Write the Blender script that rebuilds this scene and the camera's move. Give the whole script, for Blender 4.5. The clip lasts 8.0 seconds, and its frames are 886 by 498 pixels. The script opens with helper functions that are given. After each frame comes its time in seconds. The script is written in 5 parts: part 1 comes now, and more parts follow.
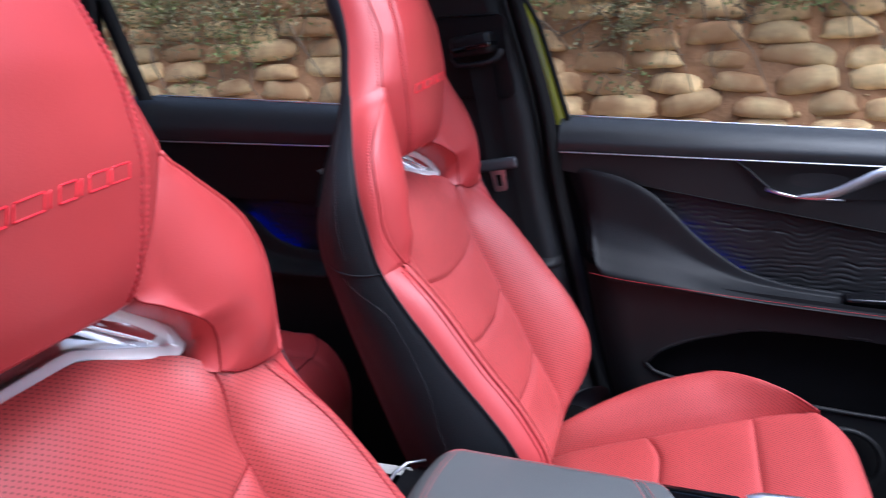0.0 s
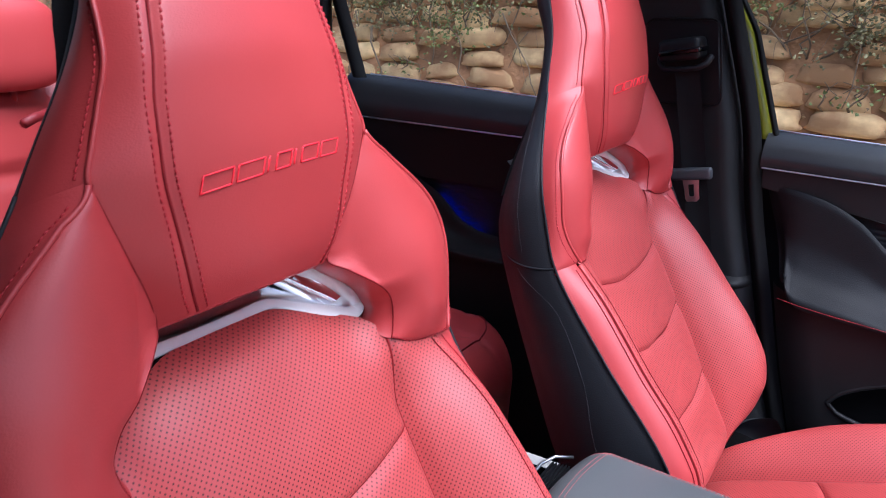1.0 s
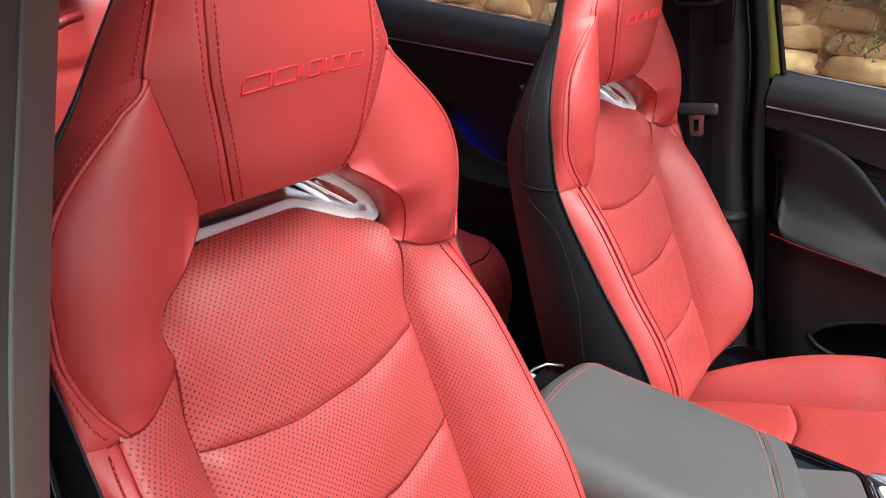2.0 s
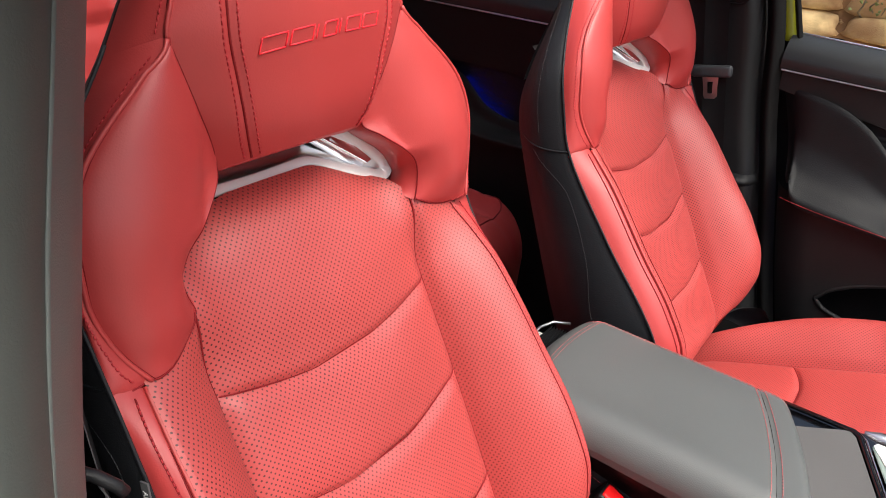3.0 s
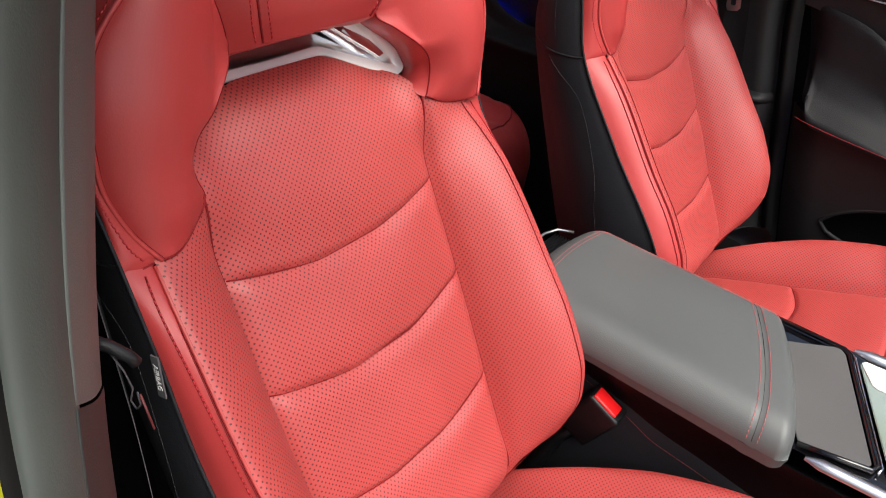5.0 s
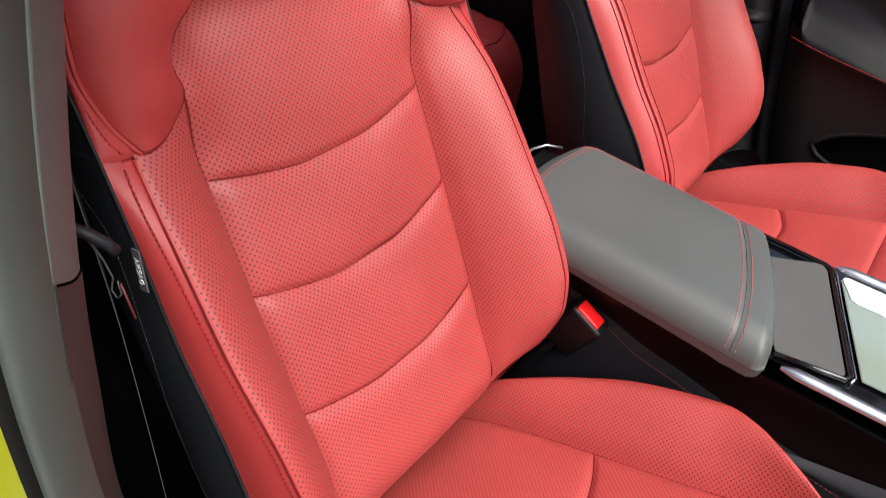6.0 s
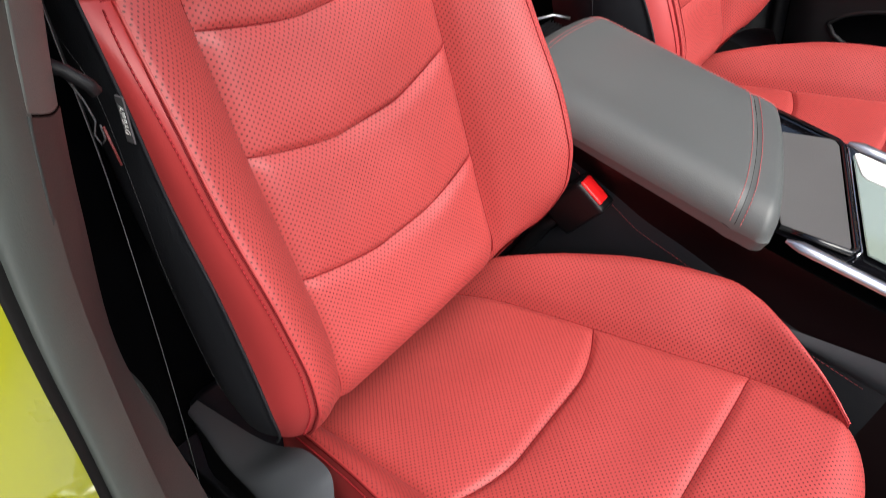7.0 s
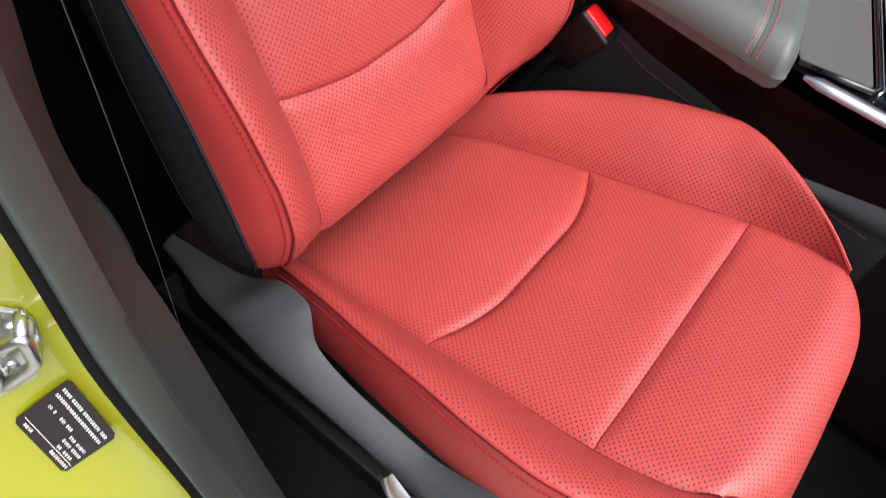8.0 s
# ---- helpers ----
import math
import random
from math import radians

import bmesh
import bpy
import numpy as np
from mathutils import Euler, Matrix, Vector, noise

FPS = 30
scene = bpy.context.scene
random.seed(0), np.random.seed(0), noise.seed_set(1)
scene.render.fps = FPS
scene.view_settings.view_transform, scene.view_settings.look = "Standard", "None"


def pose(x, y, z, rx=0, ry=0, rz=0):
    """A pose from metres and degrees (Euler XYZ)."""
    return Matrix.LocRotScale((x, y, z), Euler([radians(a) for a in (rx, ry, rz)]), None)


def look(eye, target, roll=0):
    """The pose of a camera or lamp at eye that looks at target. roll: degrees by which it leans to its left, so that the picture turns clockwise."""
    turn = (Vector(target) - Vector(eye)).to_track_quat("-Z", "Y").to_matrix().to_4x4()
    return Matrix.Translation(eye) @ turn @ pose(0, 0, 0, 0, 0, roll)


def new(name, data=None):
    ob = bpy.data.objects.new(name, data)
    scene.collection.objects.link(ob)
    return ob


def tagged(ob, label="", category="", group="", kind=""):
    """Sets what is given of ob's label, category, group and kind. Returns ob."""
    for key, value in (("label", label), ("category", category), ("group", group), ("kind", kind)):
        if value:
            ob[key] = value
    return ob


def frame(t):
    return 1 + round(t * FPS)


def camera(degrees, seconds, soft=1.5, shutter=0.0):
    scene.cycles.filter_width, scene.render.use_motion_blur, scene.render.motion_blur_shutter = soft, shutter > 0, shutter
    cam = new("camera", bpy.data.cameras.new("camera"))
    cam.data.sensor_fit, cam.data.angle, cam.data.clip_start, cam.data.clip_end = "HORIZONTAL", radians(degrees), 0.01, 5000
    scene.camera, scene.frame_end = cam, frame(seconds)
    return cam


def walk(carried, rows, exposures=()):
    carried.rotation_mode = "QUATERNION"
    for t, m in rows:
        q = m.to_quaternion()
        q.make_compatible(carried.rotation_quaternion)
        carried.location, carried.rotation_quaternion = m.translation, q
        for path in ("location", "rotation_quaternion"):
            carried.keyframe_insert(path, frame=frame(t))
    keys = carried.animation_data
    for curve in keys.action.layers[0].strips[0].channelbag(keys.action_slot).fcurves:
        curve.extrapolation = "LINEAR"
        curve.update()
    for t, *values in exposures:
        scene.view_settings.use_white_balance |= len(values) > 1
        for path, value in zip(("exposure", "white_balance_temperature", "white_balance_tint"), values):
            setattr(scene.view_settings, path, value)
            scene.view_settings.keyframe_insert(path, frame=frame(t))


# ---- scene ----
cam = camera(60.2, 8.0, soft=0.85, shutter=0.35)
PATH = [
    (0, (0.31, -0.376, 1.423), (-0.287, 1.439, 0.83), -2.7),
    (0.5, (0.311, -0.369, 1.434), (-0.619, 1.303, 0.853), -1.2),
    (1, (0.327, -0.394, 1.432), (-0.696, 1.213, 0.824), 0.7),
    (1.5, (0.345, -0.432, 1.431), (-0.666, 1.15, 0.741), 2.8),
    (2, (0.361, -0.452, 1.435), (-0.635, 1.097, 0.654), 3.6),
    (3.5, (0.374, -0.469, 1.443), (-0.617, 1.007, 0.527), 4.4),
    (4, (0.374, -0.468, 1.44), (-0.607, 0.981, 0.473), 4.9),
    (4.5, (0.374, -0.472, 1.438), (-0.58, 0.954, 0.411), 5.9),
    (6, (0.395, -0.48, 1.414), (-0.437, 0.865, 0.189), 8.5),
    (6.5, (0.401, -0.482, 1.397), (-0.374, 0.8, 0.072), 8.7),
    (7, (0.404, -0.482, 1.375), (-0.309, 0.738, -0.041), 9.8),
    (7.5, (0.413, -0.473, 1.343), (-0.214, 0.66, -0.181), 11.9),
    (8, (0.413, -0.47, 1.315), (-0.104, 0.568, -0.315), 14.2),
]
EXPOSURE = [(0, 1.14, 5100, 12), (1.0, 1.16, 5150, 13), (1.6, 1.22, 6100, 9), (3.5, 1.15, 6450, 6), (4.5, 1.04, 6450, 6), (6.5, 0.93, 6300, 7), (8, 1.0, 6200, 7)]
walk(cam, [(t, look(eye, target, roll)) for t, eye, target, roll in PATH], EXPOSURE)

# ---- light ----
world = bpy.data.worlds.new("sky")
scene.world = world
world.use_nodes = True
wn = world.node_tree
sky = wn.nodes.new("ShaderNodeTexSky")
sky.sky_type = "NISHITA"
sky.sun_disc = False
sky.sun_elevation = radians(60)
sky.sun_rotation = radians(107)
sky.dust_density = 6.0
sky.air_density = 1.0
wn.links.new(sky.outputs[0], wn.nodes["Background"].inputs[0])
wn.nodes["Background"].inputs[1].default_value = 0.1
sun = new("sun", bpy.data.lights.new("sun", "SUN"))
sun.data.energy, sun.data.angle, sun.data.color = 2.5, radians(55), (1.0, 0.97, 0.93)
sun.matrix_world = look((2.5, -0.75, 4.5), (0, 0, 0))


# ---- materials ----
def material(name, colour, rough=0.5, metal=0.0, bump=0.0, scale=300.0, vary=0.12, detail="noise", coat=0.0, spec=0.5, vary_scale=None):
    """A plain surface with colour drift at two scales and a fine grain."""
    m = bpy.data.materials.new(name)
    m.use_nodes = True
    n, l = m.node_tree.nodes, m.node_tree.links
    b = n["Principled BSDF"]
    tc = n.new("ShaderNodeTexCoord")
    big = n.new("ShaderNodeTexNoise")
    big.inputs["Scale"].default_value = vary_scale or 9.0
    big.inputs["Detail"].default_value = 5.0
    l.new(tc.outputs["Object"], big.inputs["Vector"])
    ramp = n.new("ShaderNodeMapRange")
    ramp.inputs["From Min"].default_value, ramp.inputs["From Max"].default_value = 0.3, 0.7
    ramp.inputs["To Min"].default_value, ramp.inputs["To Max"].default_value = 1 - vary, 1 + vary
    l.new(big.outputs["Fac"], ramp.inputs["Value"])
    mul = n.new("ShaderNodeVectorMath")
    mul.operation = "SCALE"
    mul.inputs[0].default_value = colour
    l.new(ramp.outputs[0], mul.inputs["Scale"])
    l.new(mul.outputs[0], b.inputs["Base Color"])
    rr = n.new("ShaderNodeMapRange")
    rr.inputs["To Min"].default_value, rr.inputs["To Max"].default_value = rough - 0.06, rough + 0.06
    l.new(big.outputs["Fac"], rr.inputs["Value"])
    l.new(rr.outputs[0], b.inputs["Roughness"])
    b.inputs["Metallic"].default_value = metal
    b.inputs["Coat Weight"].default_value = coat
    b.inputs["Coat Roughness"].default_value = 0.05
    b.inputs["Specular IOR Level"].default_value = spec
    if bump:
        fine = n.new("ShaderNodeTexVoronoi" if detail == "voronoi" else "ShaderNodeTexNoise")
        fine.inputs["Scale"].default_value = scale
        l.new(tc.outputs["Object"], fine.inputs["Vector"])
        bn = n.new("ShaderNodeBump")
        bn.inputs["Strength"].default_value = bump
        bn.inputs["Distance"].default_value = 0.3 / scale
        l.new(fine.outputs[0], bn.inputs["Height"])
        l.new(bn.outputs[0], b.inputs["Normal"])
    return m


def perforated(name, colour, pitch, hole, strength=0.88):
    """Leather with rows of small punched holes, laid out on the panel's own metres."""
    m = material(name, colour, rough=0.46, bump=0.22, scale=600.0, vary=0.06, detail="voronoi", spec=0.66)
    n, l = m.node_tree.nodes, m.node_tree.links
    b = n["Principled BSDF"]
    uv = n.new("ShaderNodeUVMap")
    uv.uv_map = "metres"

    def lattice(shift):
        sc = n.new("ShaderNodeVectorMath")
        sc.operation = "MULTIPLY_ADD"
        sc.inputs[1].default_value = (1 / pitch, 1 / pitch, 0)
        sc.inputs[2].default_value = (shift, shift, 0)
        l.new(uv.outputs[0], sc.inputs[0])
        fr = n.new("ShaderNodeVectorMath")
        fr.operation = "FRACTION"
        l.new(sc.outputs[0], fr.inputs[0])
        su = n.new("ShaderNodeVectorMath")
        su.operation = "SUBTRACT"
        su.inputs[1].default_value = (0.5, 0.5, 0)
        l.new(fr.outputs[0], su.inputs[0])
        le = n.new("ShaderNodeVectorMath")
        le.operation = "LENGTH"
        l.new(su.outputs[0], le.inputs[0])
        return le.outputs["Value"]

    mi = n.new("ShaderNodeMath")
    mi.operation = "MINIMUM"
    l.new(lattice(0.0), mi.inputs[0])
    l.new(lattice(0.5), mi.inputs[1])
    mask = n.new("ShaderNodeMapRange")
    mask.interpolation_type = "SMOOTHSTEP"
    mask.inputs["From Min"].default_value, mask.inputs["From Max"].default_value = hole * 0.55, hole * 1.25
    mask.inputs["To Min"].default_value, mask.inputs["To Max"].default_value = 1 - strength, 1.0
    l.new(mi.outputs[0], mask.inputs["Value"])
    old = b.inputs["Base Color"].links[0].from_socket
    sc2 = n.new("ShaderNodeVectorMath")
    sc2.operation = "SCALE"
    l.new(old, sc2.inputs[0])
    l.new(mask.outputs[0], sc2.inputs["Scale"])
    l.new(sc2.outputs[0], b.inputs["Base Color"])
    b2 = n.new("ShaderNodeBump")
    b2.inputs["Strength"].default_value, b2.inputs["Distance"].default_value = 0.16, 0.0004
    l.new(mask.outputs[0], b2.inputs["Height"])
    l.new(b.inputs["Normal"].links[0].from_socket, b2.inputs["Normal"])
    l.new(b2.outputs[0], b.inputs["Normal"])
    return m


RED = (0.43, 0.058, 0.054)
leather = material("red_leather", (0.43, 0.043, 0.043), 0.44, bump=0.16, scale=700.0, vary=0.06, detail="voronoi", spec=0.62)
leather_dots = perforated("red_perforated_leather", RED, 0.006, 0.155, 0.84)
piping_red = material("dark_red_piping", (0.22, 0.013, 0.016), 0.5, vary=0.05)
thread_red = material("red_thread", (0.4, 0.014, 0.022), 0.6, vary=0.05)
seam_red = material("sewn_seam_red", (0.2, 0.011, 0.014), 0.7, vary=0.05, spec=0.2)
thread_pale = material("pale_red_thread", (0.5, 0.12, 0.12), 0.6, vary=0.05)
thread_bright = material("bright_red_thread", (0.85, 0.02, 0.04), 0.45, vary=0.05)
thread_grey = material("grey_thread", (0.06, 0.06, 0.065), 0.7, vary=0.1)
black_leather = material("black_leather", (0.014, 0.015, 0.018), 0.55, bump=0.3, scale=600.0, vary=0.15, detail="voronoi", spec=0.3)
door_leather = material("door_black_leather", (0.0105, 0.011, 0.0125), 0.5, bump=0.4, scale=600.0, vary=0.15, detail="voronoi", spec=0.18)
black_fabric = material("black_webbing", (0.014, 0.014, 0.015), 0.8, bump=0.5, scale=900.0, vary=0.15, spec=0.15)
dark_plastic = material("dark_soft_plastic", (0.0125, 0.0125, 0.014), 0.5, bump=0.3, scale=900.0, vary=0.1, detail="voronoi", spec=0.3)
cap_leather = material("door_cap_leather", (0.021, 0.0225, 0.024), 0.42, bump=0.3, scale=600.0, vary=0.1, detail="voronoi", spec=0.4)
door_plastic = material("black_door_plastic", (0.0145, 0.0145, 0.0155), 0.5, bump=0.3, scale=900.0, vary=0.1, detail="voronoi", spec=0.25)
# far rear door: its lack of light is put into this darker black
shaded_rear_trim = material("rear_door_shaded_black", (0.0055, 0.0055, 0.006), 0.6, bump=0.3, scale=700.0, vary=0.12, spec=0.2)
far_pillar_plastic = material("black_pillar_plastic", (0.015, 0.0155, 0.0165), 0.5, bump=0.3, scale=900.0, vary=0.1, detail="voronoi", spec=0.25)
grey_plastic = material("grey_grained_plastic", (0.05, 0.054, 0.06), 0.5, bump=0.35, scale=900.0, vary=0.1, detail="voronoi")
trim_plastic = material("pillar_trim_plastic", (0.019, 0.0225, 0.0215), 0.55, bump=0.3, scale=900.0, vary=0.08, detail="voronoi")
upper_plastic = material("upper_pillar_plastic", (0.085, 0.096, 0.09), 0.5, bump=0.3, scale=900.0, vary=0.08, detail="voronoi")
rubber = material("door_seal_rubber", (0.05, 0.058, 0.053), 0.6, bump=0.3, scale=700.0, vary=0.12)
black_rubber = material("black_rubber", (0.005, 0.005, 0.005), 0.7, vary=0.15, spec=0.2)
black_gloss = material("piano_black", (0.003, 0.003, 0.004), 0.06, vary=0.05, coat=0.6)
glove_black = material("black_plastic", (0.005, 0.005, 0.006), 0.45, vary=0.1, spec=0.3)
maroon = material("maroon_side_plastic", (0.008, 0.0028, 0.0035), 0.45, bump=0.25, scale=900.0, vary=0.12, spec=0.3)
console_leather = material("grey_soft_leather", (0.085, 0.091, 0.091), 0.45, bump=0.3, scale=800.0, vary=0.06, detail="voronoi")
tray_mat = material("grey_rubber_mat", (0.078, 0.075, 0.075), 0.6, bump=0.3, scale=500.0, vary=0.08)
chrome = material("satin_chrome", (0.86, 0.86, 0.88), 0.12, metal=1.0, vary=0.03)
# chrome lip: the sky it mirrors is put into a near-white base
bright_lip = material("chrome_lip_painted_bright", (0.9, 0.9, 0.9), 0.2, metal=0.12, vary=0.03, coat=0.5)
throat_chrome = material("satin_chrome_bezel", (0.7, 0.7, 0.72), 0.3, metal=1.0, vary=0.04)
satin = material("satin_silver", (0.72, 0.72, 0.76), 0.3, metal=1.0, vary=0.04)
zinc = material("zinc_steel", (0.62, 0.64, 0.64), 0.3, metal=1.0, vary=0.12, vary_scale=60.0)
yellow_paint = material("yellow_green_paint", (0.29, 0.305, 0.011), 0.3, vary=0.03, coat=0.8)
button_red = material("red_button", (0.8, 0.01, 0.012), 0.35, vary=0.04)
white_print = material("white_print", (0.75, 0.75, 0.75), 0.6, vary=0.06)
sticker_black = material("black_sticker", (0.012, 0.01, 0.012), 0.5, vary=0.1)
tag_grey = material("grey_tag", (0.09, 0.09, 0.095), 0.6, vary=0.1)
carpet = material("black_carpet", (0.004, 0.004, 0.0045), 0.95, bump=0.8, scale=400.0, vary=0.3, spec=0.1)
headliner = material("grey_headliner", (0.35, 0.34, 0.33), 0.9, bump=0.4, scale=500.0, vary=0.06)
tongue_metal = material("tongue_steel", (0.75, 0.55, 0.55), 0.35, metal=1.0, vary=0.1)
# glossy black panel: the reflected pale sky is put into its base colour
sky_tinted_gloss = material("black_gloss_sky_tint", (0.24, 0.29, 0.25), 0.08, vary=0.02, coat=1.0, spec=1.0)
sky_tinted_gloss.node_tree.nodes["Principled BSDF"].inputs["Coat IOR"].default_value = 1.9

blue = bpy.data.materials.new("blue_light_strip")
blue.use_nodes = True
blue.node_tree.nodes["Principled BSDF"].inputs["Base Color"].default_value = (0.02, 0.02, 0.3, 1)
blue.node_tree.nodes["Principled BSDF"].inputs["Emission Color"].default_value = (0.01, 0.02, 1.0, 1)
blue.node_tree.nodes["Principled BSDF"].inputs["Emission Strength"].default_value = 6.0

glass = bpy.data.materials.new("window_glass")
glass.use_nodes = True
g = glass.node_tree.nodes["Principled BSDF"]
g.inputs["Transmission Weight"].default_value, g.inputs["Roughness"].default_value, g.inputs["IOR"].default_value = 1.0, 0.0, 1.03
g.inputs["Base Color"].default_value = (0.8, 0.8, 0.77, 1)


# ---- mesh helpers ----
def tab(x, *pairs):
    """A smooth curve through (x, y) pairs."""
    xs, ys = [p[0] for p in pairs], [p[1] for p in pairs]
    if x <= xs[0]:
        return ys[0]
    if x >= xs[-1]:
        return ys[-1]
    k = max(i for i in range(len(xs) - 1) if xs[i] <= x)
    sl = [(ys[i + 1] - ys[i]) / (xs[i + 1] - xs[i]) for i in range(len(xs) - 1)]

    def tan(i):
        if i == 0 or i == len(xs) - 1:
            return sl[0] if i == 0 else sl[-1]
        if sl[i - 1] * sl[i] <= 0:
            return 0.0
        return 2 * sl[i - 1] * sl[i] / (sl[i - 1] + sl[i])

    h = xs[k + 1] - xs[k]
    t = (x - xs[k]) / h
    return ((2 * t**3 - 3 * t**2 + 1) * ys[k] + (t**3 - 2 * t**2 + t) * h * tan(k)
            + (-2 * t**3 + 3 * t**2) * ys[k + 1] + (t**3 - t**2) * h * tan(k + 1))


def soft(x, *pairs, reach=0.014):
    """The same curve, eased over a short reach so that its bends are round."""
    return sum(w * tab(x + k * reach, *pairs) for k, w in ((-1, 0.15), (-0.5, 0.22), (0, 0.26), (0.5, 0.22), (1, 0.15)))


def thing(name, at, label, category, group="", kind=""):
    ob = new(name)
    ob.location = at
    ob.empty_display_size = 0.05
    return tagged(ob, label, category, group, kind)


def base_of(ob):
    at = Vector((0, 0, 0))
    while ob is not None:
        at = at + ob.location
        ob = ob.parent
    return at


def solid(name, verts, faces, mat, parent=None, label="", uvs=None, smooth=True, kind=""):
    """One mesh object from world points, under parent."""
    shift = base_of(parent)
    me = bpy.data.meshes.new(name)
    me.from_pydata([tuple(Vector(v) - shift) for v in verts], [], faces)
    if uvs:
        layer = me.uv_layers.new(name="metres")
        for loop in me.loops:
            layer.data[loop.index].uv = uvs[loop.vertex_index]
    me.polygons.foreach_set("use_smooth", [smooth] * len(me.polygons))
    me.materials.append(mat)
    me.update()
    ob = new(name, me)
    ob.parent = parent
    return tagged(ob, label, kind=kind)


def sheet(name, fn, nu, nv, mat, parent=None, label="", flip=False, smooth=True):
    """A curved sheet: fn(a, b) gives the world point and the metres laid on it, for a and b from 0 to 1."""
    verts, uvs, faces = [], [], []
    for j in range(nv + 1):
        for i in range(nu + 1):
            p, uv = fn(i / nu, j / nv)
            verts.append(p)
            uvs.append(uv)
    for j in range(nv):
        for i in range(nu):
            k = j * (nu + 1) + i
            f = (k, k + 1, k + nu + 2, k + nu + 1)
            faces.append(f[::-1] if flip else f)
    return solid(name, verts, faces, mat, parent, label, uvs, smooth)


def tube_data(points, r, sides=7, closed=False):
    pts = [Vector(p) for p in points]
    verts, faces = [], []
    n = len(pts)
    ref = None
    for i, p in enumerate(pts):
        a, b = pts[(i - 1) % n if closed else max(i - 1, 0)], pts[(i + 1) % n if closed else min(i + 1, n - 1)]
        d = (b - a).normalized()
        if ref is None:
            ref = d.orthogonal().normalized()
        ref = (ref - d * ref.dot(d)).normalized()
        side = d.cross(ref)
        rr = r(i / max(n - 1, 1)) if callable(r) else r
        for k in range(sides):
            w = 2 * math.pi * k / sides
            verts.append(p + (ref * math.cos(w) + side * math.sin(w)) * rr)
    for i in range(n if closed else n - 1):
        j = (i + 1) % n
        for k in range(sides):
            k2 = (k + 1) % sides
            faces.append((i * sides + k, i * sides + k2, j * sides + k2, j * sides + k))
    if not closed:
        faces.append(tuple(range(sides))[::-1])
        faces.append(tuple((n - 1) * sides + k for k in range(sides)))
    return verts, faces


def tube(name, points, r, mat, parent=None, label="", sides=7, closed=False):
    v, f = tube_data(points, r, sides, closed)
    return solid(name, v, f, mat, parent, label)


def resample(points, step):
    """Points at even steps along a polyline."""
    pts = [Vector(p) for p in points]
    out, left = [pts[0]], step
    for a, b in zip(pts, pts[1:]):
        d = (b - a).length
        at = left
        while at <= d:
            out.append(a.lerp(b, at / d))
            at += step
        left = at - d
    return out


def stitches(name, points, normal, mat, parent, step=0.0062, fill=0.66, r=0.0006, lift=0.0006, label="row of stitches"):
    """A row of small thread stitches along a line, lifted along normal (a vector, or a function of the way along)."""
    dots = resample(points, step)
    verts, faces = [], []
    for i in range(len(dots) - 1):
        n = (normal(i / len(dots)) if callable(normal) else Vector(normal)).normalized()
        a = dots[i] + n * lift
        b = dots[i].lerp(dots[i + 1], fill) + n * lift
        v, f = tube_data([a - n * r * 1.5, a.lerp(b, 0.25), a.lerp(b, 0.75), b - n * r * 1.5], r, 5)
        faces += [tuple(k + len(verts) for k in q) for q in f]
        verts += v
    return solid(name, verts, faces, mat, parent, label, kind="stuff")


def block(name, lo, hi, mat, parent=None, label="", bevel=0.004, segments=2, turn=None, kind=""):
    """A bevelled box between two corners; turn: a matrix that turns it about its middle."""
    bm = bmesh.new()
    bmesh.ops.create_cube(bm, size=1)
    lo, hi = Vector(lo), Vector(hi)
    mid, size = (lo + hi) / 2, hi - lo
    for v in bm.verts:
        v.co = Vector((v.co.x * size.x, v.co.y * size.y, v.co.z * size.z))
    if bevel:
        bmesh.ops.bevel(bm, geom=bm.edges[:], offset=min(bevel, min(size) * 0.45), segments=segments, affect="EDGES", profile=0.6)
    shift = base_of(parent)
    for v in bm.verts:
        v.co = (turn @ v.co if turn else v.co) + mid - shift
    me = bpy.data.meshes.new(name)
    bm.to_mesh(me)
    bm.free()
    me.polygons.foreach_set("use_smooth", [True] * len(me.polygons))
    me.materials.append(mat)
    ob = new(name, me)
    ob.parent = parent
    return tagged(ob, label, kind=kind)


def plate(name, outline, depth, mat, parent=None, label="", bevel=0.0, smooth=False):
    """A flat plate: a world outline (list of points in one plane), pushed along the vector depth, with bevelled rims."""
    bm = bmesh.new()
    shift = base_of(parent)
    vs = [bm.verts.new(Vector(p) - shift) for p in outline]
    face = bm.faces.new(vs)
    ext = bmesh.ops.extrude_face_region(bm, geom=[face])
    top = [v for v in ext["geom"] if isinstance(v, bmesh.types.BMVert)]
    bmesh.ops.translate(bm, vec=Vector(depth), verts=top)
    bmesh.ops.recalc_face_normals(bm, faces=bm.faces[:])
    if bevel:
        bmesh.ops.bevel(bm, geom=bm.edges[:], offset=bevel, segments=2, affect="EDGES")
    me = bpy.data.meshes.new(name)
    bm.to_mesh(me)
    bm.free()
    me.polygons.foreach_set("use_smooth", [smooth] * len(me.polygons))
    me.materials.append(mat)
    ob = new(name, me)
    ob.parent = parent
    return tagged(ob, label)


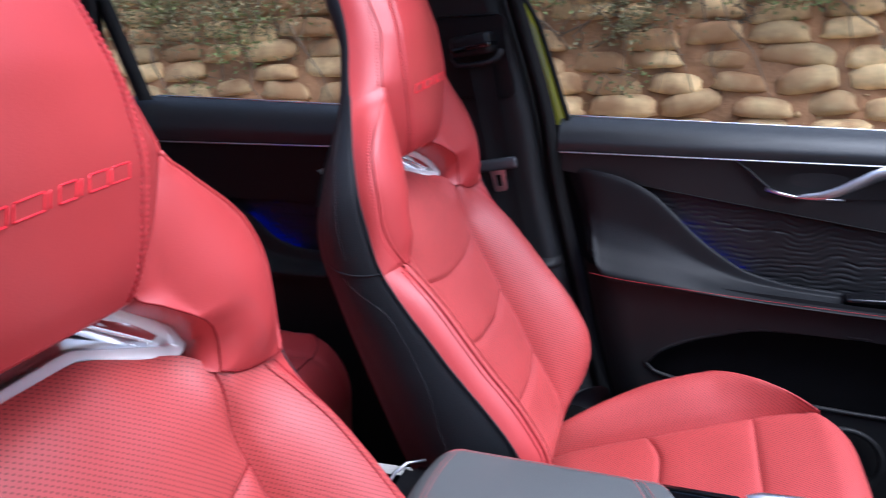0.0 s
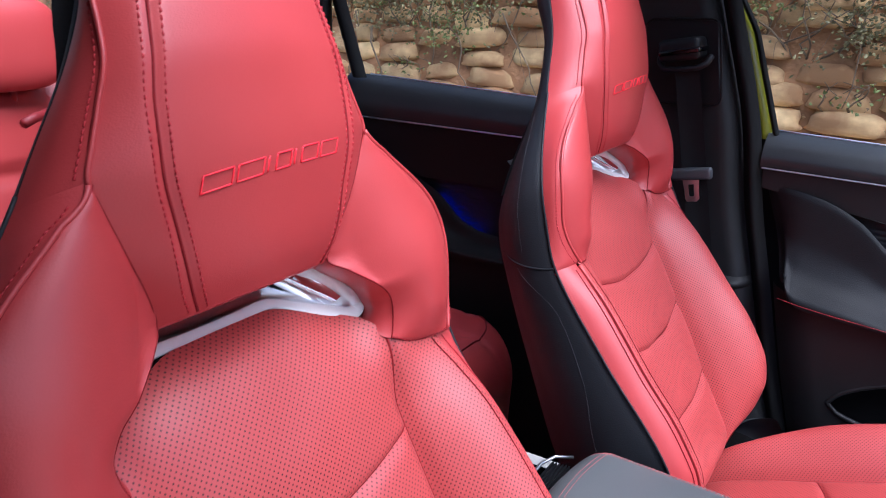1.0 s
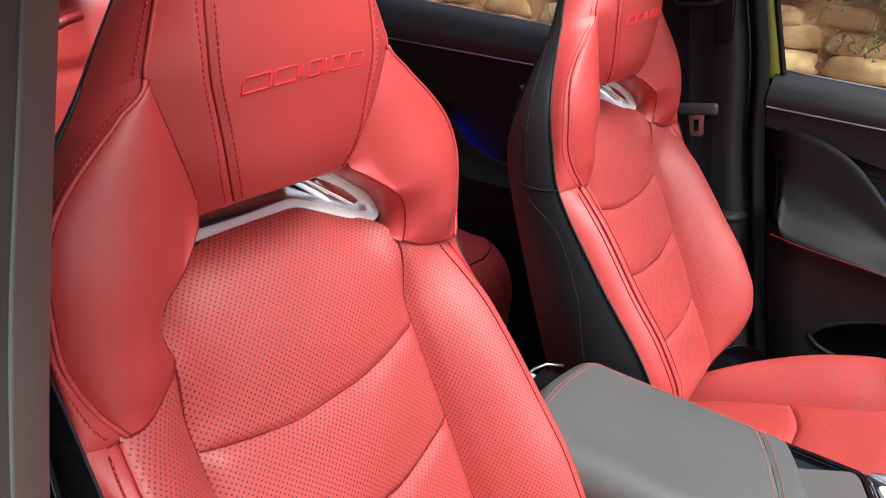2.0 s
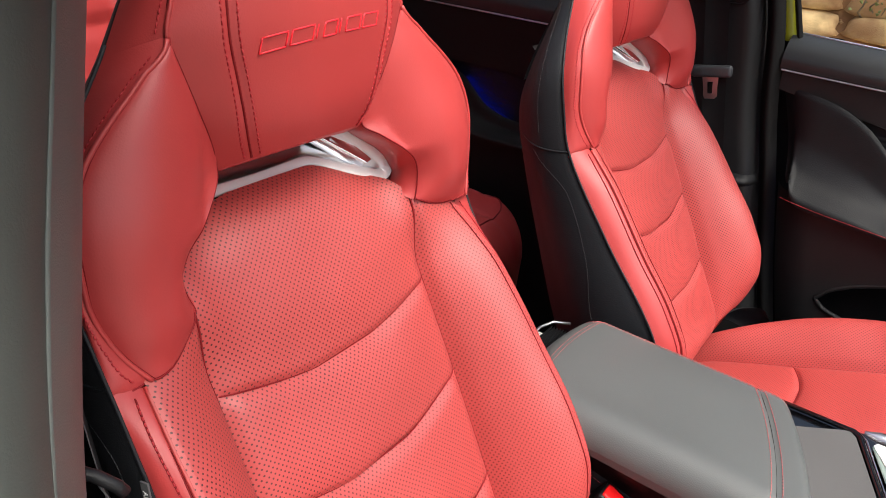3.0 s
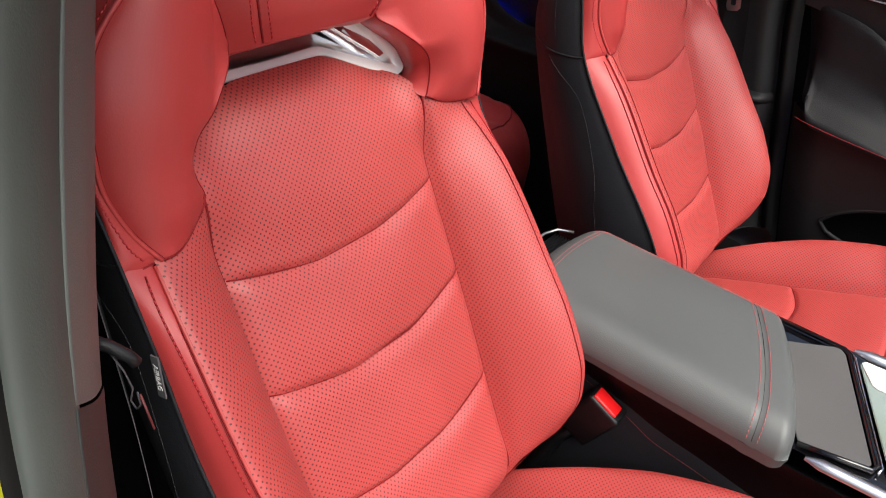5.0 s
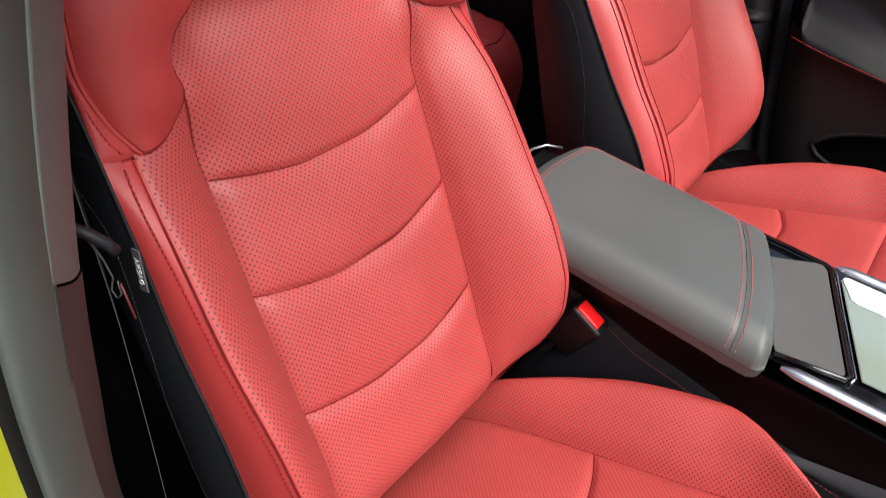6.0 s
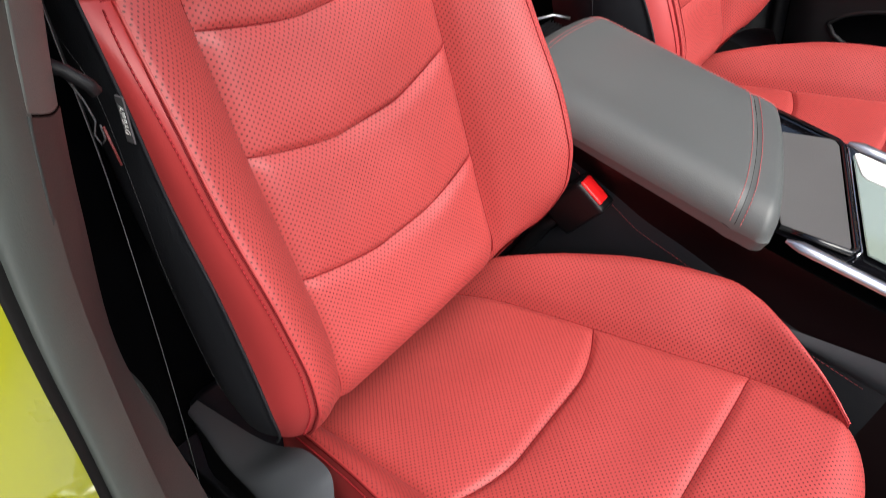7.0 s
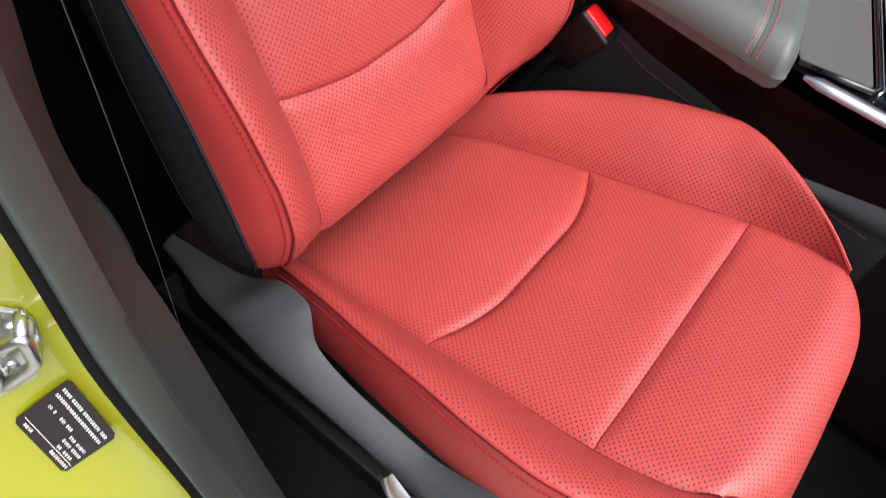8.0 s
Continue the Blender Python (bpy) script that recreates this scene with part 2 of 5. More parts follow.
def lettering(name, text, size, m, mat, parent, label=""):
    """Raised letters in the built-in font as a mesh, set at the pose m."""
    cu = bpy.data.curves.new(name, "FONT")
    cu.body, cu.size, cu.extrude, cu.align_x, cu.align_y = text, size, 0.0002, "CENTER", "CENTER"
    tmp = bpy.data.objects.new(name, cu)
    scene.collection.objects.link(tmp)
    me = bpy.data.meshes.new_from_object(tmp.evaluated_get(bpy.context.evaluated_depsgraph_get()))
    bpy.data.objects.remove(tmp)
    me.transform(Matrix.Translation(-base_of(parent)) @ m)
    me.materials.clear()
    me.materials.append(mat)
    ob = new(name, me)
    ob.parent = parent
    return tagged(ob, label)


def seam_line(points, parent, r=0.0009, mat=None):
    """The sunk dark line of a sewn seam."""
    return tube("seam", points, r, mat or seam_red, parent, "dark red sewn seam", sides=5)


def welt(rows, parent, r=0.0019):
    """A sewn-in cord between two seams: its own line and those on both its sides."""
    cord = tube("piping", rows[0], r, leather, parent, "red leather piping", sides=8)
    for side in rows[1:]:
        seam_line(side, cord, 0.0008)
    return cord


def dent(dist, depth=0.005, width=0.006):
    """How far a seam at that distance pulls the padding in."""
    return -depth * math.exp(-((dist / width) ** 2))


# ---- front seats ----
RECLINE, RISE = radians(27), radians(18)
BACK_AT, BACK_UP, BACK_OUT = Vector((0.135, 0, 0.68)), Vector((-math.sin(RECLINE), 0, math.cos(RECLINE))), Vector((math.cos(RECLINE), 0, math.sin(RECLINE)))
SEAT_AT, SEAT_ON, SEAT_UP = Vector((0.263, 0, 0.667)), Vector((math.cos(RISE), 0, math.sin(RISE))), Vector((-math.sin(RISE), 0, math.cos(RISE)))
SIDE = Vector((0, 1, 0))
FLOOR_Z = 0.36


def piping_out(v):
    return tab(v, (0.0, 0.185), (0.03, 0.2), (0.08, 0.212), (0.17, 0.218), (0.28, 0.221), (0.39, 0.217), (0.48, 0.206), (0.56, 0.2))


def piping_deep(v):
    return tab(v, (0.0, -0.03), (0.03, 0.005), (0.06, 0.04), (0.1, 0.07), (0.15, 0.082), (0.2, 0.08), (0.28, 0.066), (0.39, 0.047), (0.44, 0.031), (0.48, 0.016), (0.56, 0.012))


def seam_out(v):
    return tab(v, (0.0, 0.14), (0.05, 0.139), (0.1, 0.138), (0.17, 0.14), (0.3, 0.1425), (0.41, 0.142), (0.46, 0.1425), (0.5, 0.1445), (0.56, 0.15))


def inner_border_deep(v):
    """How far forward the red band meets the black side."""
    return soft(v, (0.0, -0.05), (0.03, -0.02), (0.06, 0.015), (0.1, 0.045), (0.16, 0.057), (0.33, 0.027), (0.465, 0.009), (0.523, 0.021), (0.585, 0.036), (0.66, 0.047), (0.707, 0.056), (0.766, 0.078), (0.82, 0.086), (0.88, 0.07))


def inner_border_out(v):
    return soft(v, (0.03, 0.225), (0.1, 0.243), (0.2, 0.248), (0.4, 0.245), (0.5, 0.243), (0.555, 0.242), (0.6, 0.225), (0.65, 0.188), (0.7, 0.15), (0.77, 0.122), (0.82, 0.106), (0.88, 0.07))


def door_border_deep(v):
    """The same on the side that faces the door."""
    return soft(v, (0.0, -0.06), (0.05, 0.002), (0.11, 0.024), (0.21, 0.028), (0.305, 0.0225), (0.39, 0.028), (0.45, 0.029), (0.523, 0.03), (0.585, 0.036), (0.66, 0.047), (0.707, 0.056), (0.766, 0.078), (0.82, 0.086), (0.88, 0.07))


def door_border_out(v):
    return soft(v, (0.03, 0.22), (0.1, 0.234), (0.45, 0.235), (0.555, 0.236), (0.6, 0.222), (0.65, 0.187), (0.68, 0.161), (0.72, 0.133), (0.75, 0.112), (0.79, 0.088), (0.83, 0.066), (0.88, 0.035))


def shell_deep(v):
    return soft(v, (0.0, -0.12), (0.14, -0.135), (0.34, -0.117), (0.505, -0.092), (0.542, -0.078), (0.585, -0.05), (0.636, -0.016), (0.68, 0.012), (0.73, 0.036), (0.773, 0.05), (0.88, 0.05))


def shoulder(v):
    """How far the long seams come forward below the wings."""
    t = min(1, max(0, (v - 0.425) / 0.065))
    return 0.02 * t * t * (3 - 2 * t)


def quilt(k, y):
    mid, end = ((0.1455, 0.1675), (0.272, 0.2975), (0.387, 0.409))[k]
    return mid + (end - mid) * min(1, max(0, (abs(y) - 0.035) / 0.105)) ** 1.35


def panel_top(y):
    return soft(abs(y), (0.0, 0.5655), (0.05, 0.565), (0.066, 0.56), (0.089, 0.548), (0.12, 0.5325), (0.135, 0.521), (0.15, 0.498), reach=0.006)


# head restraint: half widths and heights of its sewn lines
def pad_half(v):
    return tab(v, (0.585, 0.088), (0.598, 0.0925), (0.612, 0.1), (0.626, 0.108), (0.654, 0.121), (0.669, 0.127), (0.681, 0.1315), (0.7, 0.1245), (0.72, 0.116), (0.75, 0.105), (0.8, 0.096), (0.85, 0.078), (0.88, 0.05))


def pad_edge(v):
    return tab(v, (0.585, 0.029), (0.598, 0.042), (0.626, 0.064), (0.654, 0.08), (0.681, 0.092), (0.72, 0.106), (0.75, 0.117), (0.8, 0.12), (0.85, 0.107), (0.88, 0.08))


def pad_seam(v):
    return tab(v, (0.585, 0.064), (0.6, 0.073), (0.62, 0.079), (0.638, 0.083), (0.675, 0.0905), (0.711, 0.089), (0.747, 0.0825), (0.8, 0.07), (0.85, 0.05), (0.88, 0.028))


def pad_seam_deep(v):
    return tab(v, (0.585, 0.051), (0.6, 0.067), (0.62, 0.081), (0.638, 0.091), (0.675, 0.111), (0.711, 0.125), (0.747, 0.137), (0.8, 0.144), (0.85, 0.13), (0.88, 0.09))


def pad_deep(y, v):
    y, ys, ds = abs(y), pad_seam(v), pad_seam_deep(v)
    if y <= ys:
        d = ds + 0.011 * (1 - (y / ys) ** 2)
    else:
        u = min(1, (y - ys) / max(1e-4, pad_half(v) - ys))
        d = ds + (pad_edge(v) - ds) * u**1.25
    return d + dent(y - ys, 0.0034, 0.0042)


def wing_in(v):
    if v >= 0.598:
        return pad_half(v)
    return tab(v, (0.44, 0.14), (0.486, 0.143), (0.5, 0.1485), (0.514, 0.151), (0.53, 0.1455), (0.547, 0.128), (0.57, 0.1036), (0.585, 0.09), (0.592, 0.0895), (0.598, 0.0925))


def wing_deep_in(v):
    if v >= 0.598:
        return pad_edge(v)
    return tab(v, (0.44, 0.01), (0.486, 0.0155), (0.5, 0.021), (0.514, 0.027), (0.53, 0.037), (0.547, 0.0455), (0.57, 0.041), (0.585, 0.034), (0.598, 0.042))


def wing_out(v):
    t = max(0, (v - 0.66) / 0.021)
    y = soft(v, (0.44, 0.194), (0.455, 0.203), (0.472, 0.2145), (0.497, 0.225), (0.527, 0.232), (0.557, 0.232), (0.587, 0.226), (0.61, 0.213), (0.635, 0.186), (0.657, 0.157), (0.681, 0.1335), reach=0.01)
    return y + (0.1315 - y) * min(1, t)


def wing_deep_out(v):
    t = max(0, (v - 0.66) / 0.021)
    d = soft(v, (0.445, 0.026), (0.5, 0.033), (0.56, 0.056), (0.63, 0.076), (0.681, 0.0925))
    return d + (0.092 - d) * min(1, t)


def cushion_pipe_out(s):
    return tab(s, (-0.21, 0.165), (-0.13, 0.182), (-0.05, 0.206), (0.03, 0.225), (0.13, 0.2335), (0.17, 0.22), (0.204, 0.1985), (0.2444, 0.173), (0.269, 0.158), (0.292, 0.1425))


def cushion_pipe_high(s):
    return tab(s, (-0.21, 0.016), (-0.13, 0.043), (-0.05, 0.056), (0.05, 0.063), (0.14, 0.06), (0.204, 0.05), (0.2444, 0.034), (0.269, 0.018), (0.292, -0.002))


def door_pipe_out(s):
    """The same two lines on the side that faces the door."""
    return tab(s, (-0.21, 0.165), (-0.13, 0.185), (-0.07, 0.198), (0.0, 0.213), (0.07, 0.224), (0.125, 0.231), (0.175, 0.234), (0.215, 0.23), (0.25, 0.219), (0.285, 0.198), (0.31, 0.175), (0.35, 0.14))


def door_pipe_high(s):
    return tab(s, (-0.21, 0.016), (-0.13, 0.043), (-0.05, 0.056), (0.05, 0.061), (0.125, 0.055), (0.175, 0.05), (0.215, 0.044), (0.25, 0.032), (0.285, 0.012), (0.31, -0.012), (0.35, -0.07))


def cushion_seam_out(s):
    return tab(s, (-0.22, 0.135), (-0.1, 0.148), (0.0, 0.154), (0.1, 0.158), (0.19, 0.163), (0.25, 0.158), (0.292, 0.1405), (0.31, 0.128))


def car_seat(y0, label, group, outer):
    """A sports seat with one-piece head restraint. outer: -1 or 1, the side that faces the door."""
    seat = thing("bucket_seat", (0.2, y0, FLOOR_Z), label, "car seat", group)

    def back(y, v, d):
        return BACK_AT + SIDE * (y + y0) + BACK_UP * v + BACK_OUT * d

    def pan(s, y, h):
        return SEAT_AT + SIDE * (y + y0) + SEAT_ON * s + SEAT_UP * h

    def lines(sg):
        """Where the red leather meets the black, out and forward, on one side."""
        return (door_border_out, door_border_deep) if sg == outer else (inner_border_out, inner_border_deep)

    # middle of the backrest: four quilted cushions
    def quilted(k):
        def fn(a, b):
            q = 2 * a - 1
            b = 0.5 - 0.5 * math.cos(math.pi * b)
            lo = 0.015 if k == 0 else quilt(k - 1, q * 0.14)
            hi = panel_top(q * 0.145) if k == 3 else quilt(k, q * 0.14)
            v = lo + (hi - lo) * b
            y = q * seam_out(v)
            h = hi - lo
            d = (0.0055 * (1 - abs(2 * b - 1) ** 2.2) + 0.003) * (1 - abs(q) ** 5)
            d += dent((1 - abs(q)) * 0.14, 0.006, 0.007)
            if k > 0:
                d += dent(b * h, 0.0038, 0.0035) * (1 - abs(q) ** 12)
            if k < 3:
                d += dent((1 - b) * h, 0.0045, 0.008) * (1 - abs(q) ** 12)
            else:
                d -= 0.026 * b**4 * (1 - 0.85 * abs(q) ** 4)
            if k == 0:
                d -= 0.03 * max(0, (0.06 - v) / 0.06) ** 2
            d += 0.0022 * noise.noise((y * 14, v * 18, 3.1 + k)) * (1 - abs(q) ** 4)
            d += shoulder(v) * abs(q) ** 6
            return back(y, v, d), (y, v)
        return fn

    for k in range(4):
        pad_k = sheet("quilted_panel", quilted(k), 44, 26, leather_dots, seat, "perforated red leather panel")
        if k < 3:
            seam_line([quilted(k)(0.006 + 0.988 * i / 60, 1.0)[0] + BACK_OUT * 0.0004 for i in range(61)], pad_k, 0.0008)
    for sg in (-1, 1):
        border_out, border_deep = lines(sg)

        # the wing's foot sits higher on one side
        foot_in, foot_out = ((0.486 if outer < 0 else 0.468), 0.4545) if sg < 0 else (0.494, 0.4765)

        def foot(a, foot_in=foot_in, foot_out=foot_out):
            return foot_in + (foot_out - foot_in) * (1 - (1 - a) ** 2.5)

        def bolster_deep(y, v):
            a = max(0, min(1, (y - seam_out(v)) / (piping_out(v) - seam_out(v))))
            d = (piping_deep(v) + 0.004) * math.sin(math.pi / 2 * a) ** 0.9 - 0.001
            if v < 0.05:
                d -= 0.03 * ((0.05 - v) / 0.05) ** 2
            return d + shoulder(v) * (1 - a) ** 1.5 + dent(a * 0.09, 0.006, 0.007) + dent((1 - a) * 0.09, 0.0012, 0.003)

        def bolster(a, b, sg=sg):
            v = (foot(a) + 0.01) * b
            yi, yo = seam_out(v), piping_out(v)
            y = yi + (yo - yi) * a
            d = bolster_deep(y, v) + 0.0025 * noise.noise((sg * y * 10, v * 12, 7.7)) * math.sin(math.pi * a)
            return back(sg * y, v, d), (sg * (y + 0.6 * d), v)

        side_pad = sheet("bolster", bolster, 40, 60, leather_dots, seat, "perforated red leather bolster", flip=sg < 0)
        seam_line([bolster(0.0, 0.06 + 0.93 * i / 70)[0] + BACK_OUT * 0.0004 for i in range(71)], side_pad, 0.0012)
        low = foot(1.0)

        def band(a, b, sg=sg):
            v = (low + 0.004) * b
            p, q = (piping_out(v), piping_deep(v)), (border_out(v), border_deep(v))
            y = p[0] + (q[0] - p[0]) * a + 0.003 * math.sin(math.pi * a)
            d = p[1] + (q[1] - p[1]) * a + 0.002 * math.sin(math.pi * a)
            d += dent(a * 0.05, 0.0022, 0.003)
            if v < 0.05:
                y -= 0.035 * ((0.05 - v) / 0.05) ** 2
            return back(sg * y, v, d), (y, v)

        red_band = sheet("side_band", band, 14, 60, leather, seat, "smooth red leather band", flip=sg < 0)
        vs = [0.035 + (low - 0.037) * i / 70 for i in range(71)]
        welt([[back(sg * (piping_out(v) + o), v, piping_deep(v) + e) for v in vs] for o, e in ((0.0004, 0.0002), (-0.0022, -0.0008), (0.0022, -0.0018))], side_pad, 0.0018)
        if sg != outer:
            seam_line([back(sg * (piping_out(v) - 0.0085), v, bolster_deep(piping_out(v) - 0.0085, v) + 0.0003) for v in vs], side_pad, 0.0007)
        row = []
        for i in range(71):
            b = 0.1 + 0.88 * i / 70
            v = (low + 0.004) * b
            row.append(band(min(0.6, 0.0088 / math.hypot(border_out(v) - piping_out(v), border_deep(v) - piping_deep(v))), b)[0])
        seam_line([p + (BACK_OUT * 0.6 + SIDE * sg * 0.8) * 0.0004 for p in row], red_band, 0.0008)
        stitches("stitching", row, BACK_OUT * 0.6 + SIDE * sg * 0.8, thread_red, red_band, step=0.0047, r=0.00085, lift=0.0009)

        # black side, from the red band round to the back
        def flank(a, b, sg=sg):
            v = 0.0 + 0.87 * b
            y = border_out(v) + 0.006 * math.sin(math.pi * min(1, a * 1.3)) * tab(v, (0.6, 1), (0.68, 0)) - tab(v, (0.0, 0.05), (0.45, 0.05), (0.6, 0.04), (0.7, 0.03)) * a**3
            d = border_deep(v) + (shell_deep(v) - border_deep(v)) * a
            y += dent(a * 0.13, 0.003, 0.004)
            if v < 0.05:
                y -= 0.03 * ((0.05 - v) / 0.05) ** 2
            return back(sg * y, v, d), (d, v)

        side_skin = sheet("side_panel", flank, 16, 80, black_leather, seat, "black leather side panel", flip=sg < 0)
        line = []
        for i in range(50):
            v = 0.04 + 0.44 * i / 49
            f = tab(v, (0.04, 0.62), (0.22, 0.45), (0.31, 0.27), (0.4, 0.2), (0.48, 0.55))
            d = border_deep(v) + (shell_deep(v) - border_deep(v)) * f
            y = border_out(v) + 0.006 * math.sin(math.pi * min(1, f * 1.3)) - 0.05 * f**3
            line.append(back(sg * y, v, d))
        stitches("side_stitching", line, SIDE * sg, thread_grey, side_skin, step=0.0045, r=0.00028)
        upper = []
        for i in range(30):
            v = 0.5 + 0.17 * i / 29
            f = 0.4
            d = border_deep(v) + (shell_deep(v) - border_deep(v)) * f
            upper.append(back(sg * (border_out(v) + 0.006 * math.sin(math.pi * 0.52) - 0.05 * f**3), v, d))
        stitches("side_stitching", upper, SIDE * sg, thread_grey, side_skin, step=0.0045, r=0.00028)
        rim = []
        for i in range(24):
            a = i / 23
            v = 0.462 + 0.05 * a**1.2
            d = border_deep(v) + (shell_deep(v) - border_deep(v)) * a
            rim.append(back(sg * (border_out(v) + 0.0065 * math.sin(math.pi * min(1, a * 1.3)) - 0.05 * a**3), v, d))
        tube("seam_cord", rim, 0.0014, black_leather, side_skin)
        edge = [back(sg * (border_out(v) + 0.001), v, border_deep(v)) for v in (0.03 + 0.66 * i / 90 for i in range(91))]
        tube("edge_cord", edge, 0.0016, black_leather, side_skin)

        # wing of the head restraint
        def wing_at(a, v):
            """A smooth pillow whose inner rim follows the sewn edge."""
            v0 = foot(a)
            yi, yo = wing_in(v), wing_out(v)
            y = yi + (yo - yi) * a
            ys = soft(v, (0.44, 0.143), (0.5, 0.146), (0.55, 0.127), (0.6, 0.104), (0.64, 0.115), (0.681, 0.1315), reach=0.03)
            c = max(-0.1, min(1, (y - ys) / max(0.002, yo - ys)))
            base_in = soft(v, (0.44, 0.008), (0.5, 0.024), (0.55, 0.04), (0.6, 0.052), (0.64, 0.073), (0.681, 0.092), reach=0.02)
            lift = soft(v, (0.445, 0.015), (0.49, 0.023), (0.54, 0.027), (0.59, 0.023), (0.64, 0.011), (0.681, 0.0), reach=0.02)

            def pillow(c):
                return base_in + (wing_deep_out(v) - base_in) * c + lift * (1 - (2 * max(0, c) - 1) ** 2)

            d = pillow(c) + (wing_deep_in(v) - pillow(max(-0.1, min(1, (yi - ys) / max(0.002, yo - ys))))) * (1 - a) ** 7
            rise = math.sin(math.pi / 2 * min(1, max(0, v - v0) / 0.034)) ** 0.62
            base = bolster_deep(y, min(v, 0.49)) - 0.001
            d = d + (base - d) * (1 - rise) * (1 - a**6) * (1 - (1 - a) ** 10)
            return y, d + dent((1 - a) * 0.09, 0.0012, 0.003)

        def wing(a, b, sg=sg):
            v0 = foot(a)
            v = v0 + (0.681 - v0) * (b if b > 0.16 else b * b / 0.16)
            y, d = wing_at(a, v)
            return back(sg * y, v, d), (y, v)

        wing_pad = sheet("wing", wing, 30, 64, leather, seat, "smooth red leather side wing", flip=sg < 0)
        seam_line([wing(i / 40, 0.0)[0] + BACK_OUT * 0.0006 for i in range(41)], wing_pad, 0.0011)

        # its inner wall, down to the bright throat
        def wing_wall(a, b, sg=sg):
            v = foot_in + (0.6 - foot_in) * b
            y0w, d0w = wing_in(v), wing_deep_in(v) - 0.001
            y1, v1 = tab(b, (0.0, 0.139), (0.22, 0.142), (0.4, 0.1515), (0.55, 0.15), (0.75, 0.132), (1.0, 0.108)), tab(b, (0.0, foot_in + 0.014), (0.22, 0.5185), (0.4, 0.531), (0.55, 0.549), (0.75, 0.571), (1.0, 0.598))
            d1 = tab(b, (0.0, 0.006), (0.25, -0.006), (0.6, -0.012), (1.0, -0.026))
            k = a**1.3
            y = y0w + (y1 - y0w) * k - 0.003 * math.sin(math.pi * a)
            d = d0w + (d1 - d0w) * a + dent(a * 0.05, 0.0, 0.004)
            return back(sg * y, v + (v1 - v) * k, d), (d, v)

        sheet("wing_inner_wall", wing_wall, 14, 44, leather, seat, "red leather inner wall of the wing", flip=sg > 0)
        rim_at = [foot_in + (0.594 - foot_in) * i / 50 for i in range(51)]
        seam_line([back(sg * (wing_in(v) - 0.0003), v, wing_deep_in(v) - 0.0008) for v in rim_at], wing_pad, 0.0009)
        vs = [low + (0.679 - low) * i / 60 for i in range(61)]
        welt([[back(sg * (wing_out(v) + o), v, wing_deep_out(v) + e) for v in vs] for o, e in ((0.0006, 0.0004), (-0.0022, 0.0004), (0.0014, -0.0026))], wing_pad, 0.0019)

        def gusset(a, b, sg=sg):
            v = low + (0.681 - low) * b
            y = wing_out(v) + (border_out(v) - wing_out(v)) * a + 0.003 * math.sin(math.pi * a)
            d = wing_deep_out(v) + (border_deep(v) - wing_deep_out(v)) * a + 0.003 * math.sin(math.pi * a)
            d -= 0.004 * max(0, 1 - b / 0.04) ** 2
            return back(sg * y, v, d), (a, v)

        side_gusset = sheet("wing_gusset", gusset, 10, 50, leather, seat, "red leather gusset", flip=sg < 0)
        seam_line([gusset(i / 12, 0.0)[0] for i in range(13)], side_gusset, 0.0011)
        row = []
        for i in range(61):
            v = low + 0.006 + (0.667 - low) * i / 60
            p, q = (wing_out(v), wing_deep_out(v)), (border_out(v), border_deep(v))
            f = min(0.42, 0.0095 / max(0.001, math.hypot(q[0] - p[0], q[1] - p[1])))
            row.append(back(sg * (p[0] + f * (q[0] - p[0]) + 0.003 * math.sin(math.pi * f)), v, p[1] + f * (q[1] - p[1]) + 0.003 * math.sin(math.pi * f)))
        stitches("wing_stitching", row, BACK_OUT * 0.3 + SIDE * sg, thread_red, side_gusset, step=0.0047, r=0.0007, lift=0.0004)

    # head pad
    def pad(a, b):
        v = 0.585 + 0.295 * b
        q = 2 * a - 1
        y = q * pad_half(v)
        return back(y, v, pad_deep(y, v) + 0.0012 * noise.noise((y * 15, v * 15, 1.5)) * (1 - abs(q) ** 3)), (y, v)

    head = sheet("head_pad", pad, 110, 70, leather, seat, "smooth red leather head pad")

    def pad_lip(a, b):
        q = 2 * a - 1
        w = b * math.pi / 2
        y = q * pad_half(0.585)
        d0 = pad_deep(y, 0.585)
        return back(y * (1 - 0.06 * b), 0.585 - 0.006 * math.sin(w * 2) + 0.012 * b, d0 - 0.1 * b**1.4), (q, b)

    sheet("head_pad_underside", pad_lip, 60, 12, leather, seat, flip=True)
    for sg in (-1, 1):
        border_out, border_deep = lines(sg)

        def cheek(a, b, sg=sg):
            v = 0.681 + 0.194 * b
            y = pad_half(v) + (border_out(v) - pad_half(v)) * a + 0.003 * math.sin(math.pi * a)
            d = pad_edge(v) + (border_deep(v) - pad_edge(v)) * a + 0.002 * math.sin(math.pi * a)
            return back(sg * y, v, d), (a, v)

        head_cheek = sheet("head_cheek", cheek, 10, 30, leather, seat, "red leather side of the head restraint", flip=sg < 0)
        vs = [0.677 + 0.2 * i / 40 for i in range(41)]
        welt([[back(sg * (pad_half(v) + o), v, pad_edge(v) + e) for v in vs] for o, e in ((0.0004, 0.0004), (-0.0022, 0.0), (0.0012, -0.0024))], head, 0.0018)
        stitches("cheek_stitching", [cheek(0.16, 0.02 + 0.9 * i / 50)[0] for i in range(51)], SIDE * sg + BACK_OUT * 0.4, thread_red, head_cheek, step=0.0047, r=0.0007)
        seam_line([back(sg * pad_half(v), v, pad_edge(v) + 0.0002) for v in (0.592 + 0.087 * i / 30 for i in range(31))], head, 0.0005)
